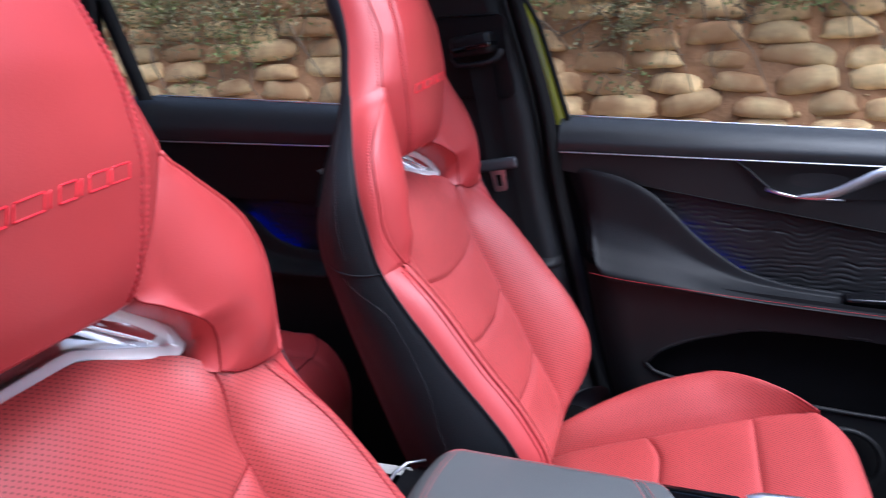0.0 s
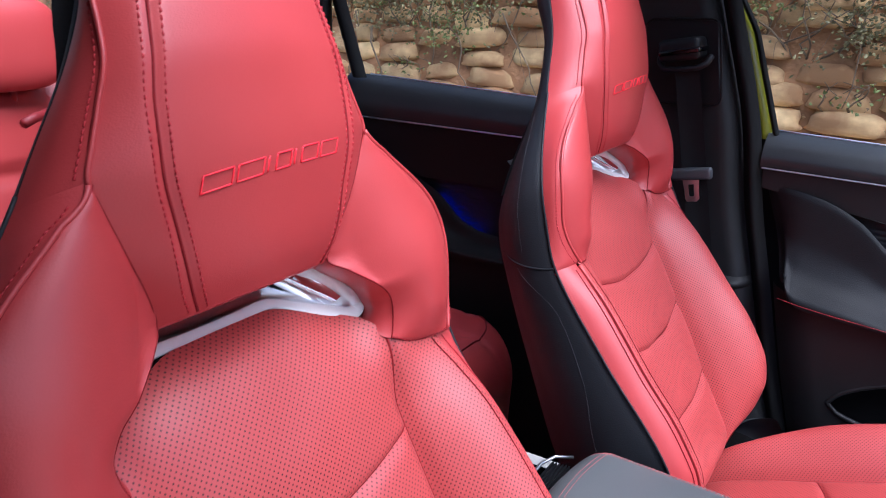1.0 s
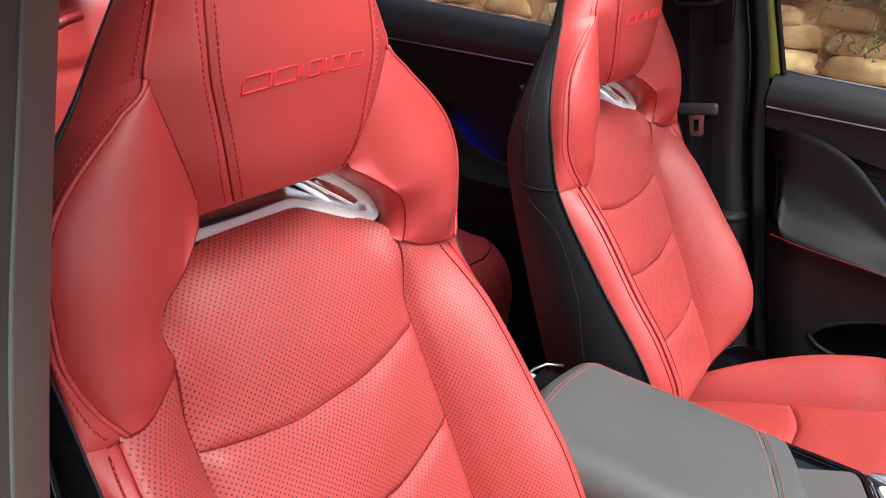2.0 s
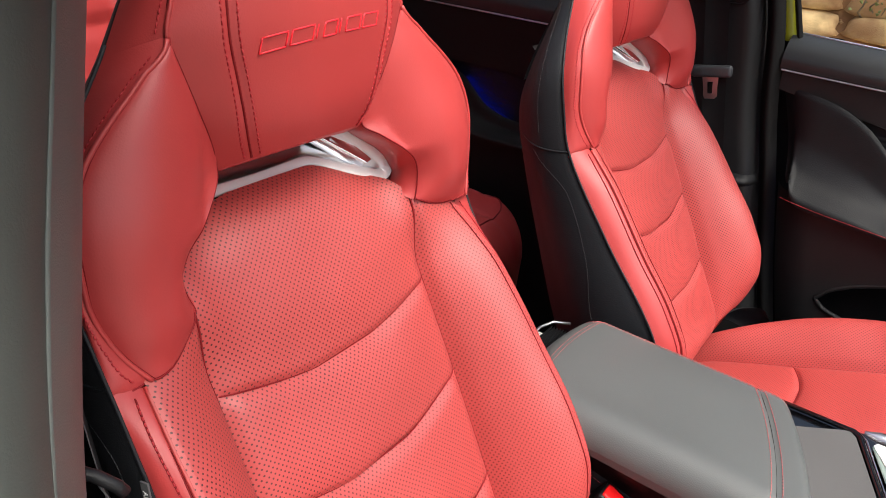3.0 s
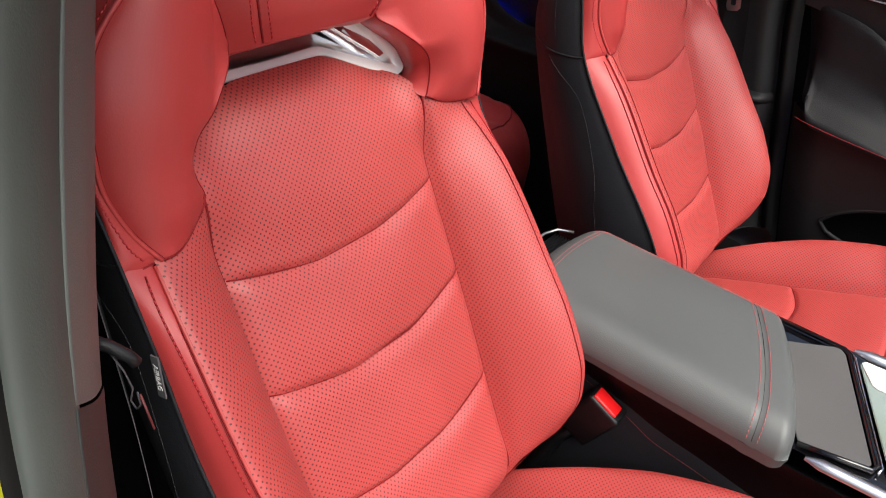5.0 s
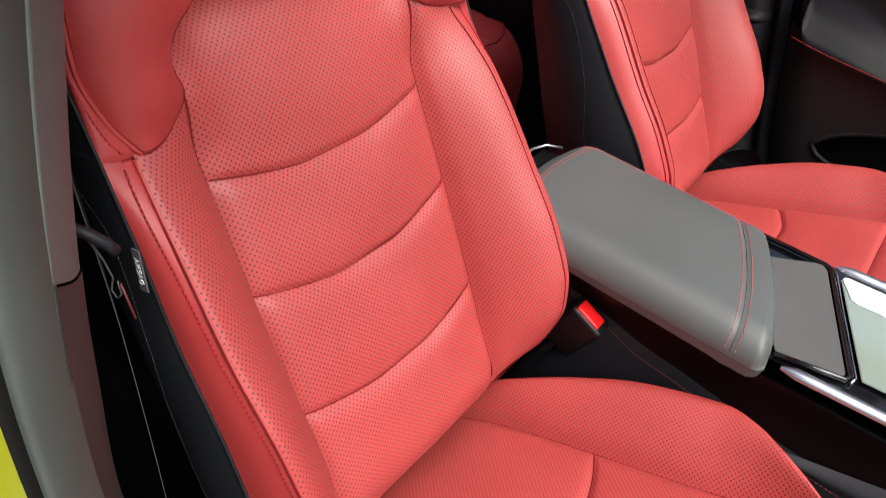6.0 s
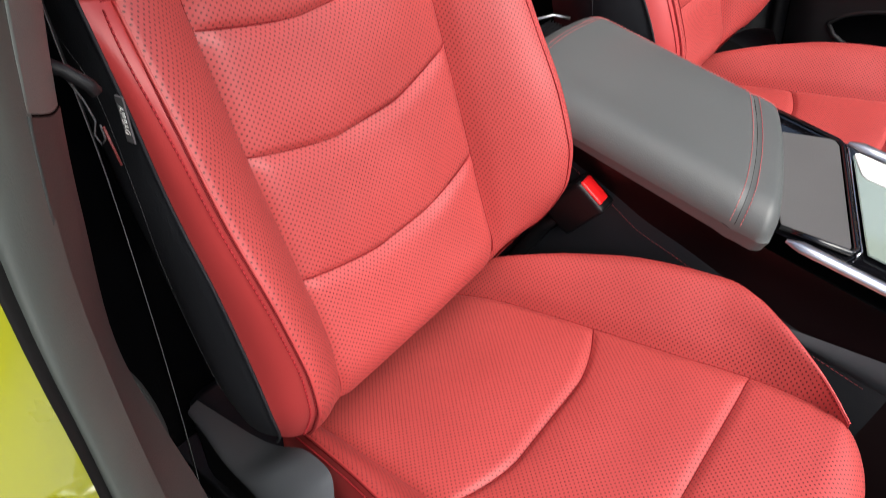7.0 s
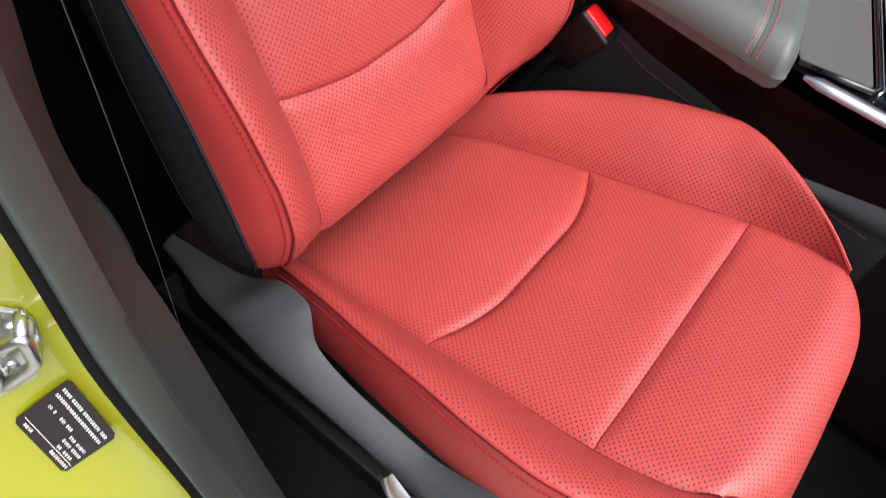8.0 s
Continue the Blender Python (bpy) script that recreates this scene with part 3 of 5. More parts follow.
        for off in (-0.0062, 0.0062):
            row = []
            for i in range(80):
                v = 0.587 + 0.288 * i / 79
                y = pad_seam(v) + off
                row.append(back(sg * y, v, pad_deep(y, v)))
            stitches("head_stitching", row, BACK_OUT, thread_red, head, step=0.005, r=0.00085, lift=0.0001)
        seam_line([back(sg * pad_seam(v), v, pad_deep(pad_seam(v), v) + 0.0002) for v in (0.586 + 0.29 * i / 70 for i in range(71))], head, 0.0011)

    def head_back(a, b):
        v = 0.58 + 0.29 * b
        q = 2 * a - 1
        return back(q * (border_out(v) - 0.028), v, shell_deep(v) - 0.012 * (1 - q * q)), (q, v)

    sheet("head_back", head_back, 16, 20, black_leather, seat, "black leather back", flip=True)

    def rear_shell(a, b):
        v = 0.0 + 0.6 * b
        q = 2 * a - 1
        return back(q * (border_out(v) - 0.05), v, shell_deep(v) - 0.012 * (1 - q**4)), (q, v)

    sheet("back_shell", rear_shell, 20, 20, black_leather, seat, "black leather back shell", flip=True)

    # raised badge on the pad: a row of plain slanted frames
    left = -0.069
    for w in (0.024, 0.023, 0.0035, 0.015, 0.0035, 0.019, 0.022):
        sides = ((0, 0, 1, 0), (1, 0, 1, 1), (1, 1, 0, 1), (0, 1, 0, 0)) if w > 0.01 else ((0, 0, 0, 1),)
        verts, faces = [], []
        for ya, va, yb, vb in sides:
            pts = []
            for t in (0, 0.25, 0.5, 0.75, 1):
                y = left + w * (ya + (yb - ya) * t) + 0.003 * (va + (vb - va) * t)
                v = 0.6555 + 0.0098 * (va + (vb - va) * t) + 0.05 * (y + 0.069)
                pts.append(back(y, v, pad_deep(y, v) + 0.0003))
            vv, ff = tube_data(pts, 0.0007, 6)
            faces += [tuple(i + len(verts) for i in f) for f in ff]
            verts += vv
        left += w + 0.0042
        solid("badge_frame", verts, faces, thread_bright, head, "bright red raised frame")

    # bright metal throat under the head pad: a flat lip, a sloping bezel, a sunk floor with raised ribs
    half = [(0.0, 0.563), (0.045, 0.5645), (0.062, 0.5648), (0.07, 0.5612), (0.12, 0.5305), (0.133, 0.5228), (0.148, 0.5262), (0.153, 0.538), (0.144, 0.552), (0.125, 0.5735), (0.109, 0.592)]
    path = [(-y, v) for y, v in half[:0:-1]] + half
    for _ in range(2):
        path = [path[0]] + [((1 - w) * p[0] + w * q[0], (1 - w) * p[1] + w * q[1]) for p, q in zip(path, path[1:]) for w in (0.25, 0.75)] + [path[-1]]

    def throat_deep(y):
        return tab(abs(y), (0.0, -0.03), (0.05, -0.028), (0.09, -0.018), (0.13, -0.006), (0.16, -0.002))

    def rim_line(off, deep):
        out = []
        for k, (y, v) in enumerate(path):
            a, b = path[max(k - 1, 0)], path[min(k + 1, len(path) - 1)]
            ty, tv = b[0] - a[0], b[1] - a[1]
            ln = math.hypot(ty, tv)
            wide = tab(abs(y), (0.0, 1.12), (0.06, 1.1), (0.12, 1.45)) if v < 0.545 or abs(y) < 0.1 else tab(v, (0.545, 1.2), (0.575, 0.8))
            o = off * wide if off > 0 else off
            out.append(back(y - tv / ln * o, v + ty / ln * o, deep + throat_deep(y)))
        return out

    def rim(name, rows, mat, label):
        loops = [rim_line(*r) for r in rows]
        n = len(path)
        faces = [(k * n + i, k * n + i + 1, (k + 1) * n + i + 1, (k + 1) * n + i) for k in range(len(loops) - 1) for i in range(n - 1)]
        return solid(name, [p for lo in loops for p in lo], faces, mat, seat, label)

    rim("throat_lip", ((-0.002, -0.02), (-0.001, -0.004), (-0.0004, -0.0012), (0.0004, -0.0003), (0.0014, -0.0002), (0.008, -0.0048), (0.0086, -0.0053), (0.0092, -0.0066)), bright_lip, "bright silver throat lip")
    rim("throat_bezel", ((0.0092, -0.0066), (0.0105, -0.0103), (0.013, -0.014), (0.018, -0.0168), (0.023, -0.0185)), throat_chrome, "dark chrome throat bezel")
    seam_line(rim_line(-0.0014, -0.0042), seat, 0.0009, black_rubber)

    def throat_floor(a, b):
        y = -0.15 + 0.3 * a
        v = 0.54 + 0.085 * b
        return back(y, v, throat_deep(y) - 0.019 - 0.03 * b), (y, b)

    throat = sheet("throat_plate", throat_floor, 60, 14, throat_chrome, seat, "dark chrome throat plate")

    def rib(sg):
        def fn(a, b):
            lo = Vector((0.066, 0.603, 0)).lerp(Vector((0.121, 0.546, 0)), b)
            hi = Vector((0.108, 0.606, 0)).lerp(Vector((0.1345, 0.55, 0)), b)
            p = lo.lerp(hi, a)
            d = throat_deep(p.x) - 0.02 + (0.011 + 0.005 * b) * min(1, 5 * min(a, 1 - a)) - 0.006 * math.sin(math.pi * a) ** 2 * (1 - b)
            return back(sg * p.x, p.y, d), (a, b)
        return fn

    for sg in (-1, 1):
        sheet("throat_rib", rib(sg), 16, 20, chrome, throat, "raised chrome rib", flip=sg < 0)

    for sg in (-1, 1):
        sheet("shoulder_filler", lambda a, b, sg=sg: (back(sg * (0.095 + 0.09 * a), 0.47 + 0.06 * b, -0.034), (a, b)), 3, 3, leather, seat, flip=sg < 0)

    # cushion
    def c1(y):
        return 0.029 - 0.03 * max(0, (abs(y) - 0.06) / 0.095) ** 1.6

    def deep_pan(s, q):
        h = 0.0
        if s < -0.12:
            h -= 0.014 * ((-0.12 - s) / 0.1) ** 2
        return h

    def cushion_panel(k):
        def fn(a, b):
            q = 2 * a - 1
            b = 0.5 - 0.5 * math.cos(math.pi * b) if k < 2 else b
            lo, hi = ((-0.235, c1(q * 0.155)), (c1(q * 0.155), 0.187), (0.187, 0.40))[k]
            s = lo + (hi - lo) * b
            ln = hi - lo
            y = q * cushion_seam_out(min(s, 0.30))
            h = (0.006 * (1 - abs(2 * b - 1) ** 4) * (1 if k < 2 else 0.6) - 0.003) * (1 - abs(q) ** 5)
            h += dent((1 - abs(q)) * 0.155, 0.006 if s < 0.27 else 0.003, 0.007)
            if k > 0:
                h += dent(b * ln, 0.003, 0.004) * (1 - abs(q) ** 12)
            if k < 2:
                h += dent((1 - b) * ln, 0.0035, 0.0055) * (1 - abs(q) ** 12)
            h += deep_pan(s, q) + 0.002 * noise.noise((s * 12, y * 12, 5.0 + k)) * (1 - abs(q) ** 4)
            ss = s
            if k == 2 and s > 0.285:
                t = (s - 0.285) / 0.115
                ang = min(t * 2.0, 1.0) * math.pi / 2
                ss = 0.285 + 0.044 * math.sin(ang) - 0.03 * (abs(q) ** 4) * math.sin(ang)
                h -= 0.044 * (1 - math.cos(ang)) + max(0, t - 0.5) * 0.17
                y = y * (1 + 0.12 * math.sin(ang))
            return pan(ss, y, h), (y, s)
        return fn

    for k in range(3):
        cush = sheet("cushion_panel", cushion_panel(k), 44, 34, leather_dots, seat, "perforated red leather seat panel", flip=True)
        if k < 2:
            seam_line([cushion_panel(k)(0.006 + 0.988 * i / 60, 1.0)[0] + SEAT_UP * 0.0003 for i in range(61)], cush, 0.0008)
    for sg in (-1, 1):
        near_door = sg == outer and outer < 0
        pipe_out, pipe_high = (door_pipe_out, door_pipe_high) if near_door else (cushion_pipe_out, cushion_pipe_high)

        reach = 0.57 if near_door else 0.512

        def hip(a, b, sg=sg):
            s = -0.22 + reach * b
            yi = cushion_seam_out(min(s, 0.3))
            yo = max(pipe_out(s), yi + 0.001)
            y = yi + (yo - yi) * a
            h0 = deep_pan(s, 1)
            h = h0 + (pipe_high(s) - h0 + 0.005) * math.sin(math.pi / 2 * a) ** 0.95 - 0.001
            h += dent(a * 0.09, 0.006, 0.007) + dent((1 - a) * 0.09, 0.0015, 0.003)
            return pan(s, sg * y, h), (sg * (y + 0.5 * h), s)

        hip_pad = sheet("hip_bolster", hip, 20, 50, leather_dots, seat, "perforated red leather hip bolster", flip=sg > 0)

        def skirt(a, b, sg=sg):
            s = -0.22 + reach * b
            y = pipe_out(s) + 0.004 * math.sin(math.pi * a) + 0.011 * a
            h = pipe_high(s) - (0.08 if sg == outer else 0.046) * a
            return pan(s, sg * y, h), (a, s)

        red_skirt = sheet("cushion_skirt", skirt, 10, 40, leather, seat, "smooth red leather skirt", flip=sg > 0)

        def under(a, b, sg=sg):
            s = -0.22 + 0.53 * b
            y = pipe_out(s) + 0.006 - 0.012 * a
            return pan(s, sg * y, pipe_high(s) - (0.079 if sg == outer else 0.045) - 0.09 * a), (a, s)

        sheet("seat_base_side", under, 3, 30, trim_plastic, seat, "black trim under the cushion", flip=sg > 0)
        ss = [-0.21 + (reach - (0.045 if near_door else 0.01)) * i / 70 for i in range(71)]
        seam_line([hip(0.0, 0.02 + 0.9 * i / 70)[0] + SEAT_UP * 0.0004 for i in range(71)], hip_pad, 0.0012)
        welt([[pan(s, sg * (pipe_out(s) + o), pipe_high(s) + e) for s in ss] for o, e in ((0.0004, 0.0008), (-0.0022, 0.0008), (0.0014, -0.0026))], hip_pad, 0.0019)
        row = [pan(s, sg * (pipe_out(s) + 0.006), pipe_high(s) - 0.008) for s in (-0.2 + 0.48 * i / 70 for i in range(71))]
        seam_line([p + (SIDE * sg + SEAT_UP * 0.5) * 0.0003 for p in row], red_skirt, 0.0007)
        stitches("stitching", row, SIDE * sg + SEAT_UP * 0.5, thread_red, red_skirt, step=0.0046, r=0.0008, lift=0.0008)

    def nose(a, b):
        q = 2 * a - 1
        return pan(0.327 - 0.03 * abs(q) ** 4 - 0.05 * b, q * 0.135 * (1 + 0.5 * abs(q) ** 3 * 0), -0.13 - 0.05 * b), (q, b)

    sheet("cushion_front", nose, 20, 3, black_leather, seat, "black trim at the front", flip=True)
    # seat frame and runners
    for sg in (-1, 1):
        block("runner", (-0.12, y0 + sg * 0.19 - 0.02, FLOOR_Z), (0.48, y0 + sg * 0.19 + 0.02, FLOOR_Z + 0.045), glove_black, seat, "black steel runner", 0.004)
    block("seat_frame", (-0.08, y0 - 0.2, FLOOR_Z + 0.045), (0.5, y0 + 0.2, 0.585), glove_black, seat, "black seat frame", 0.02, turn=Matrix.Rotation(-0.12, 3, "Y"))

    # plastic cover at the door side
    rows = ((0.0, (-0.06, 0.2, 0.58), (-0.05, 0.21, 0.57)), (0.2, (0.077, 0.21, 0.648), (0.06, 0.25, 0.63)), (0.36, (0.143, 0.216, 0.714), (0.105, 0.26, 0.653)),
            (0.46, (0.177, 0.2225, 0.723), (0.13, 0.262, 0.65)), (0.55, (0.195, 0.235, 0.692), (0.149, 0.262, 0.645)), (0.68, (0.2565, 0.241, 0.68), (0.2, 0.262, 0.646)),
            (0.8, (0.3325, 0.242, 0.677), (0.27, 0.262, 0.645)), (0.92, (0.407, 0.243, 0.712), (0.346, 0.262, 0.63)), (1.0, (0.5, 0.243, 0.75), (0.46, 0.262, 0.64)))

    def cover(a, b):
        hi, lo = ([soft(a, *[(r[0], r[k][n]) for r in rows], reach=0.03) for n in range(3)] for k in (1, 2))
        x, y, z = (p + (q - p) * b for p, q in zip(hi, lo))
        return Vector((x, y0 + outer * (y + 0.012 * math.sin(math.pi * b) ** 0.7), z + 0.004 * math.sin(math.pi * b))), (x, z)

    cov = sheet("side_cover", cover, 48, 14, grey_plastic, seat, "grey grained plastic side cover", flip=outer > 0)
    sheet("seat_lever", lambda a, b: (Vector((0.309 + 0.036 * a + 0.012 * b, y0 + outer * (0.274 + 0.012 * math.sin(math.pi * b) ** 0.5 * math.sin(math.pi * (0.1 + 0.8 * a)) ** 0.5), 0.664 - 0.03 * a + 0.022 * (b - 0.5))), (a, b)), 8, 8, satin, cov, "bright seat adjuster lever", flip=outer > 0)
    return seat


driver = car_seat(0.0, "red perforated leather sports seat with black sides", "front seats", -1)
passenger = car_seat(0.75, "red leather front seat beside the centre console", "front seats", 1)


# ---- airbag tag and the things on the driver's seat ----
def on_back(y, v, d):
    return BACK_AT + SIDE * y + BACK_UP * v + BACK_OUT * d


tag_x = (BACK_UP * -0.94 - BACK_OUT * 0.34).normalized()
tag_n = (Vector((0, -1.0, 0)) + BACK_OUT * 0.12).normalized()
tag_y = tag_n.cross(tag_x).normalized()
tag_m = Matrix.Translation(on_back(-0.243, 0.379, 0.036)) @ Matrix((tag_x, tag_y, tag_n)).transposed().to_4x4()
tag_base = [tag_m @ Vector(p) for p in ((-0.0185, -0.0045, 0), (0.0185, -0.0045, 0), (0.0185, 0.003, 0), (-0.0185, 0.003, 0))]
airbag_tag = plate("airbag_tag", tag_base, tag_n * 0.0015, tag_grey, driver, "grey sewn tag with white letters")
lettering("tag_letters", "AIRBAG", 0.0068, tag_m @ Matrix.Translation((0, -0.0005, 0.002)), white_print, airbag_tag, "white letters")

# ---- body shell ----
def closed_loft(name, rings, mat, label, category, kind="structure", parent=None, smooth=True):
    n = len(rings[0])
    verts = [p for r in rings for p in r]
    faces = [(k * n + i, k * n + (i + 1) % n, (k + 1) * n + (i + 1) % n, (k + 1) * n + i) for k in range(len(rings) - 1) for i in range(n)]
    faces += [tuple(range(n))[::-1], tuple((len(rings) - 1) * n + i for i in range(n))]
    ob = solid(name, verts, faces, mat, parent, label, smooth=smooth)
    if parent is None:
        tagged(ob, label, category, kind=kind)
    return ob


def setting(ob, label, category):
    return tagged(ob, label, category, kind="structure")


setting(block("floor", (-1.9, -0.36, 0.30), (1.4, 1.11, FLOOR_Z), carpet, bevel=0.01), "black carpeted car floor", "floor")
# roof: headliner below, painted skin above, with unseen openings added to light the seats
ROOF_OPENINGS = ((-0.13, 0.38), (-1.05, -0.48))  # two added openings, fore and aft
OPENING_WIDE = (-0.14, 0.68)


def roof_sheet(name, low, mat, flip):
    """A curved roof layer, left open where light is let in."""
    verts, faces, nx, ny = [], [], 52, 28
    for j in range(ny + 1):
        for i in range(nx + 1):
            a, b = i / nx, j / ny
            verts.append((-2.1 + 2.53 * a, -0.27 + 1.29 * b, low + 0.05 * math.sin(math.pi * b) + 0.03 * math.sin(math.pi * a)))
    for j in range(ny):
        for i in range(nx):
            k = j * (nx + 1) + i
            cx, cy = (verts[k][0] + verts[k + 1][0]) / 2, (verts[k][1] + verts[k + nx + 1][1]) / 2
            if any(lo < cx < hi for lo, hi in ROOF_OPENINGS) and OPENING_WIDE[0] < cy < OPENING_WIDE[1]:
                continue
            f = (k, k + 1, k + nx + 2, k + nx + 1)
            faces.append(f[::-1] if flip else f)
    return solid(name, verts, faces, mat)


setting(roof_sheet("ceiling", 1.60, headliner, True), "pale grey cloth headliner under the roof", "ceiling")
setting(roof_sheet("roof", 1.635, yellow_paint, False), "yellow-green painted car roof panel", "roof")
setting(block("roof_rail", (-2.1, -0.37, 1.49), (0.43, -0.27, 1.655), yellow_paint, bevel=0.03, segments=3), "yellow-green roof rail over the open door", "roof rail")
# unseen block added under the rail to keep light off the headrest's side
setting(block("header_shade", (-2.1, -0.375, 1.39), (0.02, -0.3, 1.495), dark_plastic, bevel=0.02, segments=3), "dark block added above the door pillar to shade the headrest", "trim")
setting(block("rear_bulkhead", (-2.0, -0.36, 0.30), (-1.95, 1.11, 1.05), dark_plastic, bevel=0.01), "dark trim behind the rear bench", "trim")
setting(block("firewall", (1.42, -0.36, 0.2), (1.46, 1.11, 0.95), glove_black, bevel=0.01), "dark bulkhead", "trim")
setting(block("underbody", (-2.0, -0.42, 0.2), (1.46, 1.17, 0.297), glove_black, bevel=0.02), "dark underside of the car", "trim")

# dashboard, closing the cabin ahead
dash = []
for k in range(13):
    y = -0.34 + 1.43 * k / 12
    dash.append([Vector((x, y, z)) for x, z in ((1.42, 0.62), (1.08, 0.6), (1.0, 0.7), (0.98, 0.86), (1.03, 0.95), (1.15, 0.99), (1.42, 0.98))])
closed_loft("dashboard", dash, dark_plastic, "dark soft dashboard", "dashboard")

# pillar at the driver's door, seen from its front edge
def trim_line(z):
    return Vector((tab(z, (0.3, 0.37), (0.4, 0.32), (0.556, 0.239), (0.7, 0.184), (0.816, 0.148), (0.877, 0.124), (0.94, 0.098), (1.05, 0.068), (1.134, 0.041), (1.25, 0.014), (1.4, -0.022), (1.62, -0.075)),
                   tab(z, (0.3, -0.318), (0.556, -0.325), (0.7, -0.33), (0.816, -0.335), (0.94, -0.342), (1.05, -0.327), (1.134, -0.306), (1.25, -0.273), (1.4, -0.224), (1.62, -0.15)), z))


def seal_line(z):
    return Vector((tab(z, (0.3, 0.37), (0.4, 0.325), (0.6, 0.235), (0.687, 0.2), (0.81, 0.17), (0.925, 0.152), (1.023, 0.118), (1.141, 0.07), (1.249, 0.038), (1.355, 0.015), (1.62, -0.045)),
                   tab(z, (0.3, -0.358), (0.6, -0.362), (0.81, -0.37), (0.925, -0.374), (1.023, -0.367), (1.141, -0.34), (1.249, -0.309), (1.355, -0.275), (1.62, -0.19)), z))


def paint_line(z):
    return Vector((tab(z, (0.3, 0.43), (0.55, 0.32), (0.743, 0.231), (0.812, 0.197), (0.883, 0.175), (0.954, 0.166), (1.007, 0.155), (1.094, 0.114), (1.222, 0.066), (1.367, 0.03), (1.62, -0.035)),
                   tab(z, (0.3, -0.395), (0.743, -0.405), (0.883, -0.41), (1.007, -0.409), (1.094, -0.4), (1.222, -0.372), (1.367, -0.329), (1.62, -0.245)), z))


PIL_T, PIL_N = Vector((0.53, 0.85, 0)).normalized(), Vector((0.85, -0.53, 0)).normalized()


def jamb_form(a):
    """How far the painted jamb stands from its edge line, a from its outer side to the edge."""
    return 0.005 * math.sin(a * 7) * (1 - a) ** 2 - 0.02 * (1 - a**8) - 0.006


def pil(w, z, n=0.0):
    """A place on the painted jamb: w metres inwards of its edge, z high, n proud of it."""
    return paint_line(z) + PIL_T * w + PIL_N * (n + jamb_form(1 + w / 0.2))


pillar = thing("pillar_driver_side", (0.1, -0.4, 0.2), "yellow-green painted door pillar with grey trim", "pillar", kind="structure")


def strip(name, line0, line1, prof, mat, label, z0=0.3, z1=1.62, nu=14, nv=60, slope0=0.0, slope1=0.0):
    """A strip that runs up the pillar between two lines, with a cross profile."""
    def fn(a, b):
        lo, hi = z0 + slope0 * (1 - a), z1 + slope1 * (1 - a)
        z = lo + (hi - lo) * b
        return line0(z).lerp(line1(z), a) + PIL_N * prof(a), (a, z)
    return sheet(name, fn, nu, nv, mat, pillar, label)


def jamb_out(z):
    return paint_line(z) - PIL_T * 0.2


strip("painted_jamb", jamb_out, paint_line, jamb_form, yellow_paint, "yellow-green painted door jamb", nu=24)
strip("black_lip", lambda z: paint_line(z) - PIL_T * 0.002, lambda z: paint_line(z).lerp(seal_line(z), 0.3), lambda a: 0.004 * math.sin(math.pi * a) - 0.008, black_rubber, "black rubber lip")
strip("door_seal", lambda z: paint_line(z).lerp(seal_line(z), 0.2), lambda z: seal_line(z) + PIL_T * 0.003, lambda a: 0.012 * (1 - abs(2 * a - 1) ** 2.5) - 0.006, rubber, "grey rubber door seal")
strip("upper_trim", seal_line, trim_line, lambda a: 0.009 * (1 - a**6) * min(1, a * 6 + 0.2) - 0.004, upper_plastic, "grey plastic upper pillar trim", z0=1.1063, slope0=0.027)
strip("lower_trim", seal_line, lambda z: trim_line(z) + PIL_T * 0.001, lambda a: 0.0105 * (1 - a**6) * min(1, a * 6 + 0.2) - 0.004, trim_plastic, "grey plastic lower pillar trim", z1=1.1055, slope1=0.027)


def trim_side(a, b):
    z = 0.3 + 1.32 * b
    return trim_line(z) - PIL_N * 0.004 + Vector((-0.22 * a, 0.012 * a, 0)), (a, z)


sheet("trim_inside", trim_side, 10, 40, black_rubber, pillar, "dark inner side of the pillar trim")
sheet("outer_skin", lambda a, b: (jamb_out(0.3 + 1.32 * b) + Vector((-0.3 * a, -0.02 * a, 0)), (a, b)), 6, 20, yellow_paint, pillar, flip=True)
sheet("rear_side_skin", lambda a, b: (Vector((-0.25 - 1.7 * a, -0.6, 0.2 + 0.95 * b)), (a, b)), 6, 6, yellow_paint, pillar, flip=True)

# striker on the jamb
striker = thing("door_striker", pil(-0.035, 0.89), "zinc-plated steel door striker on the painted pillar", "door striker")
striker_plate = plate("striker_plate", [pil(w, z, 0.001) for w, z in ((-0.039, 0.922), (-0.025, 0.933), (-0.0126, 0.932), (-0.0105, 0.925), (-0.0134, 0.903), (-0.0305, 0.864), (-0.0584, 0.848), (-0.064, 0.864))], PIL_N * 0.0035, zinc, striker, "zinc plate", 0.001)
loop_at = [pil(w, z, 0.018) for w, z in ((-0.0414, 0.9077), (-0.0153, 0.93), (-0.0176, 0.9013), (-0.0438, 0.8768))]
pts = []
for k in range(4):
    p, a, b = loop_at[k], loop_at[k - 1], loop_at[(k + 1) % 4]
    for t in (0.0, 0.5, 1.0):
        q0, q1 = p + (a - p).normalized() * 0.006, p + (b - p).normalized() * 0.006
        pts.append(q0 * (1 - t) ** 2 + p * 2 * t * (1 - t) + q1 * t * t)
striker_loop = tube("striker_loop", pts, 0.0042, zinc, striker, "bright steel loop", sides=10, closed=True)
for k in range(4):
    foot_at = loop_at[k] * 0.94 + (sum(loop_at, Vector()) / 4) * 0.06
    tube("loop_foot", [foot_at - PIL_N * 0.018, foot_at], 0.004, zinc, striker_loop, sides=10)
for w, z in ((-0.0379, 0.8793), (-0.024, 0.917)):
    tube("screw", [pil(w, z, 0.002), pil(w, z, 0.0075)], 0.005, zinc, striker_plate, "round screw head", sides=14)

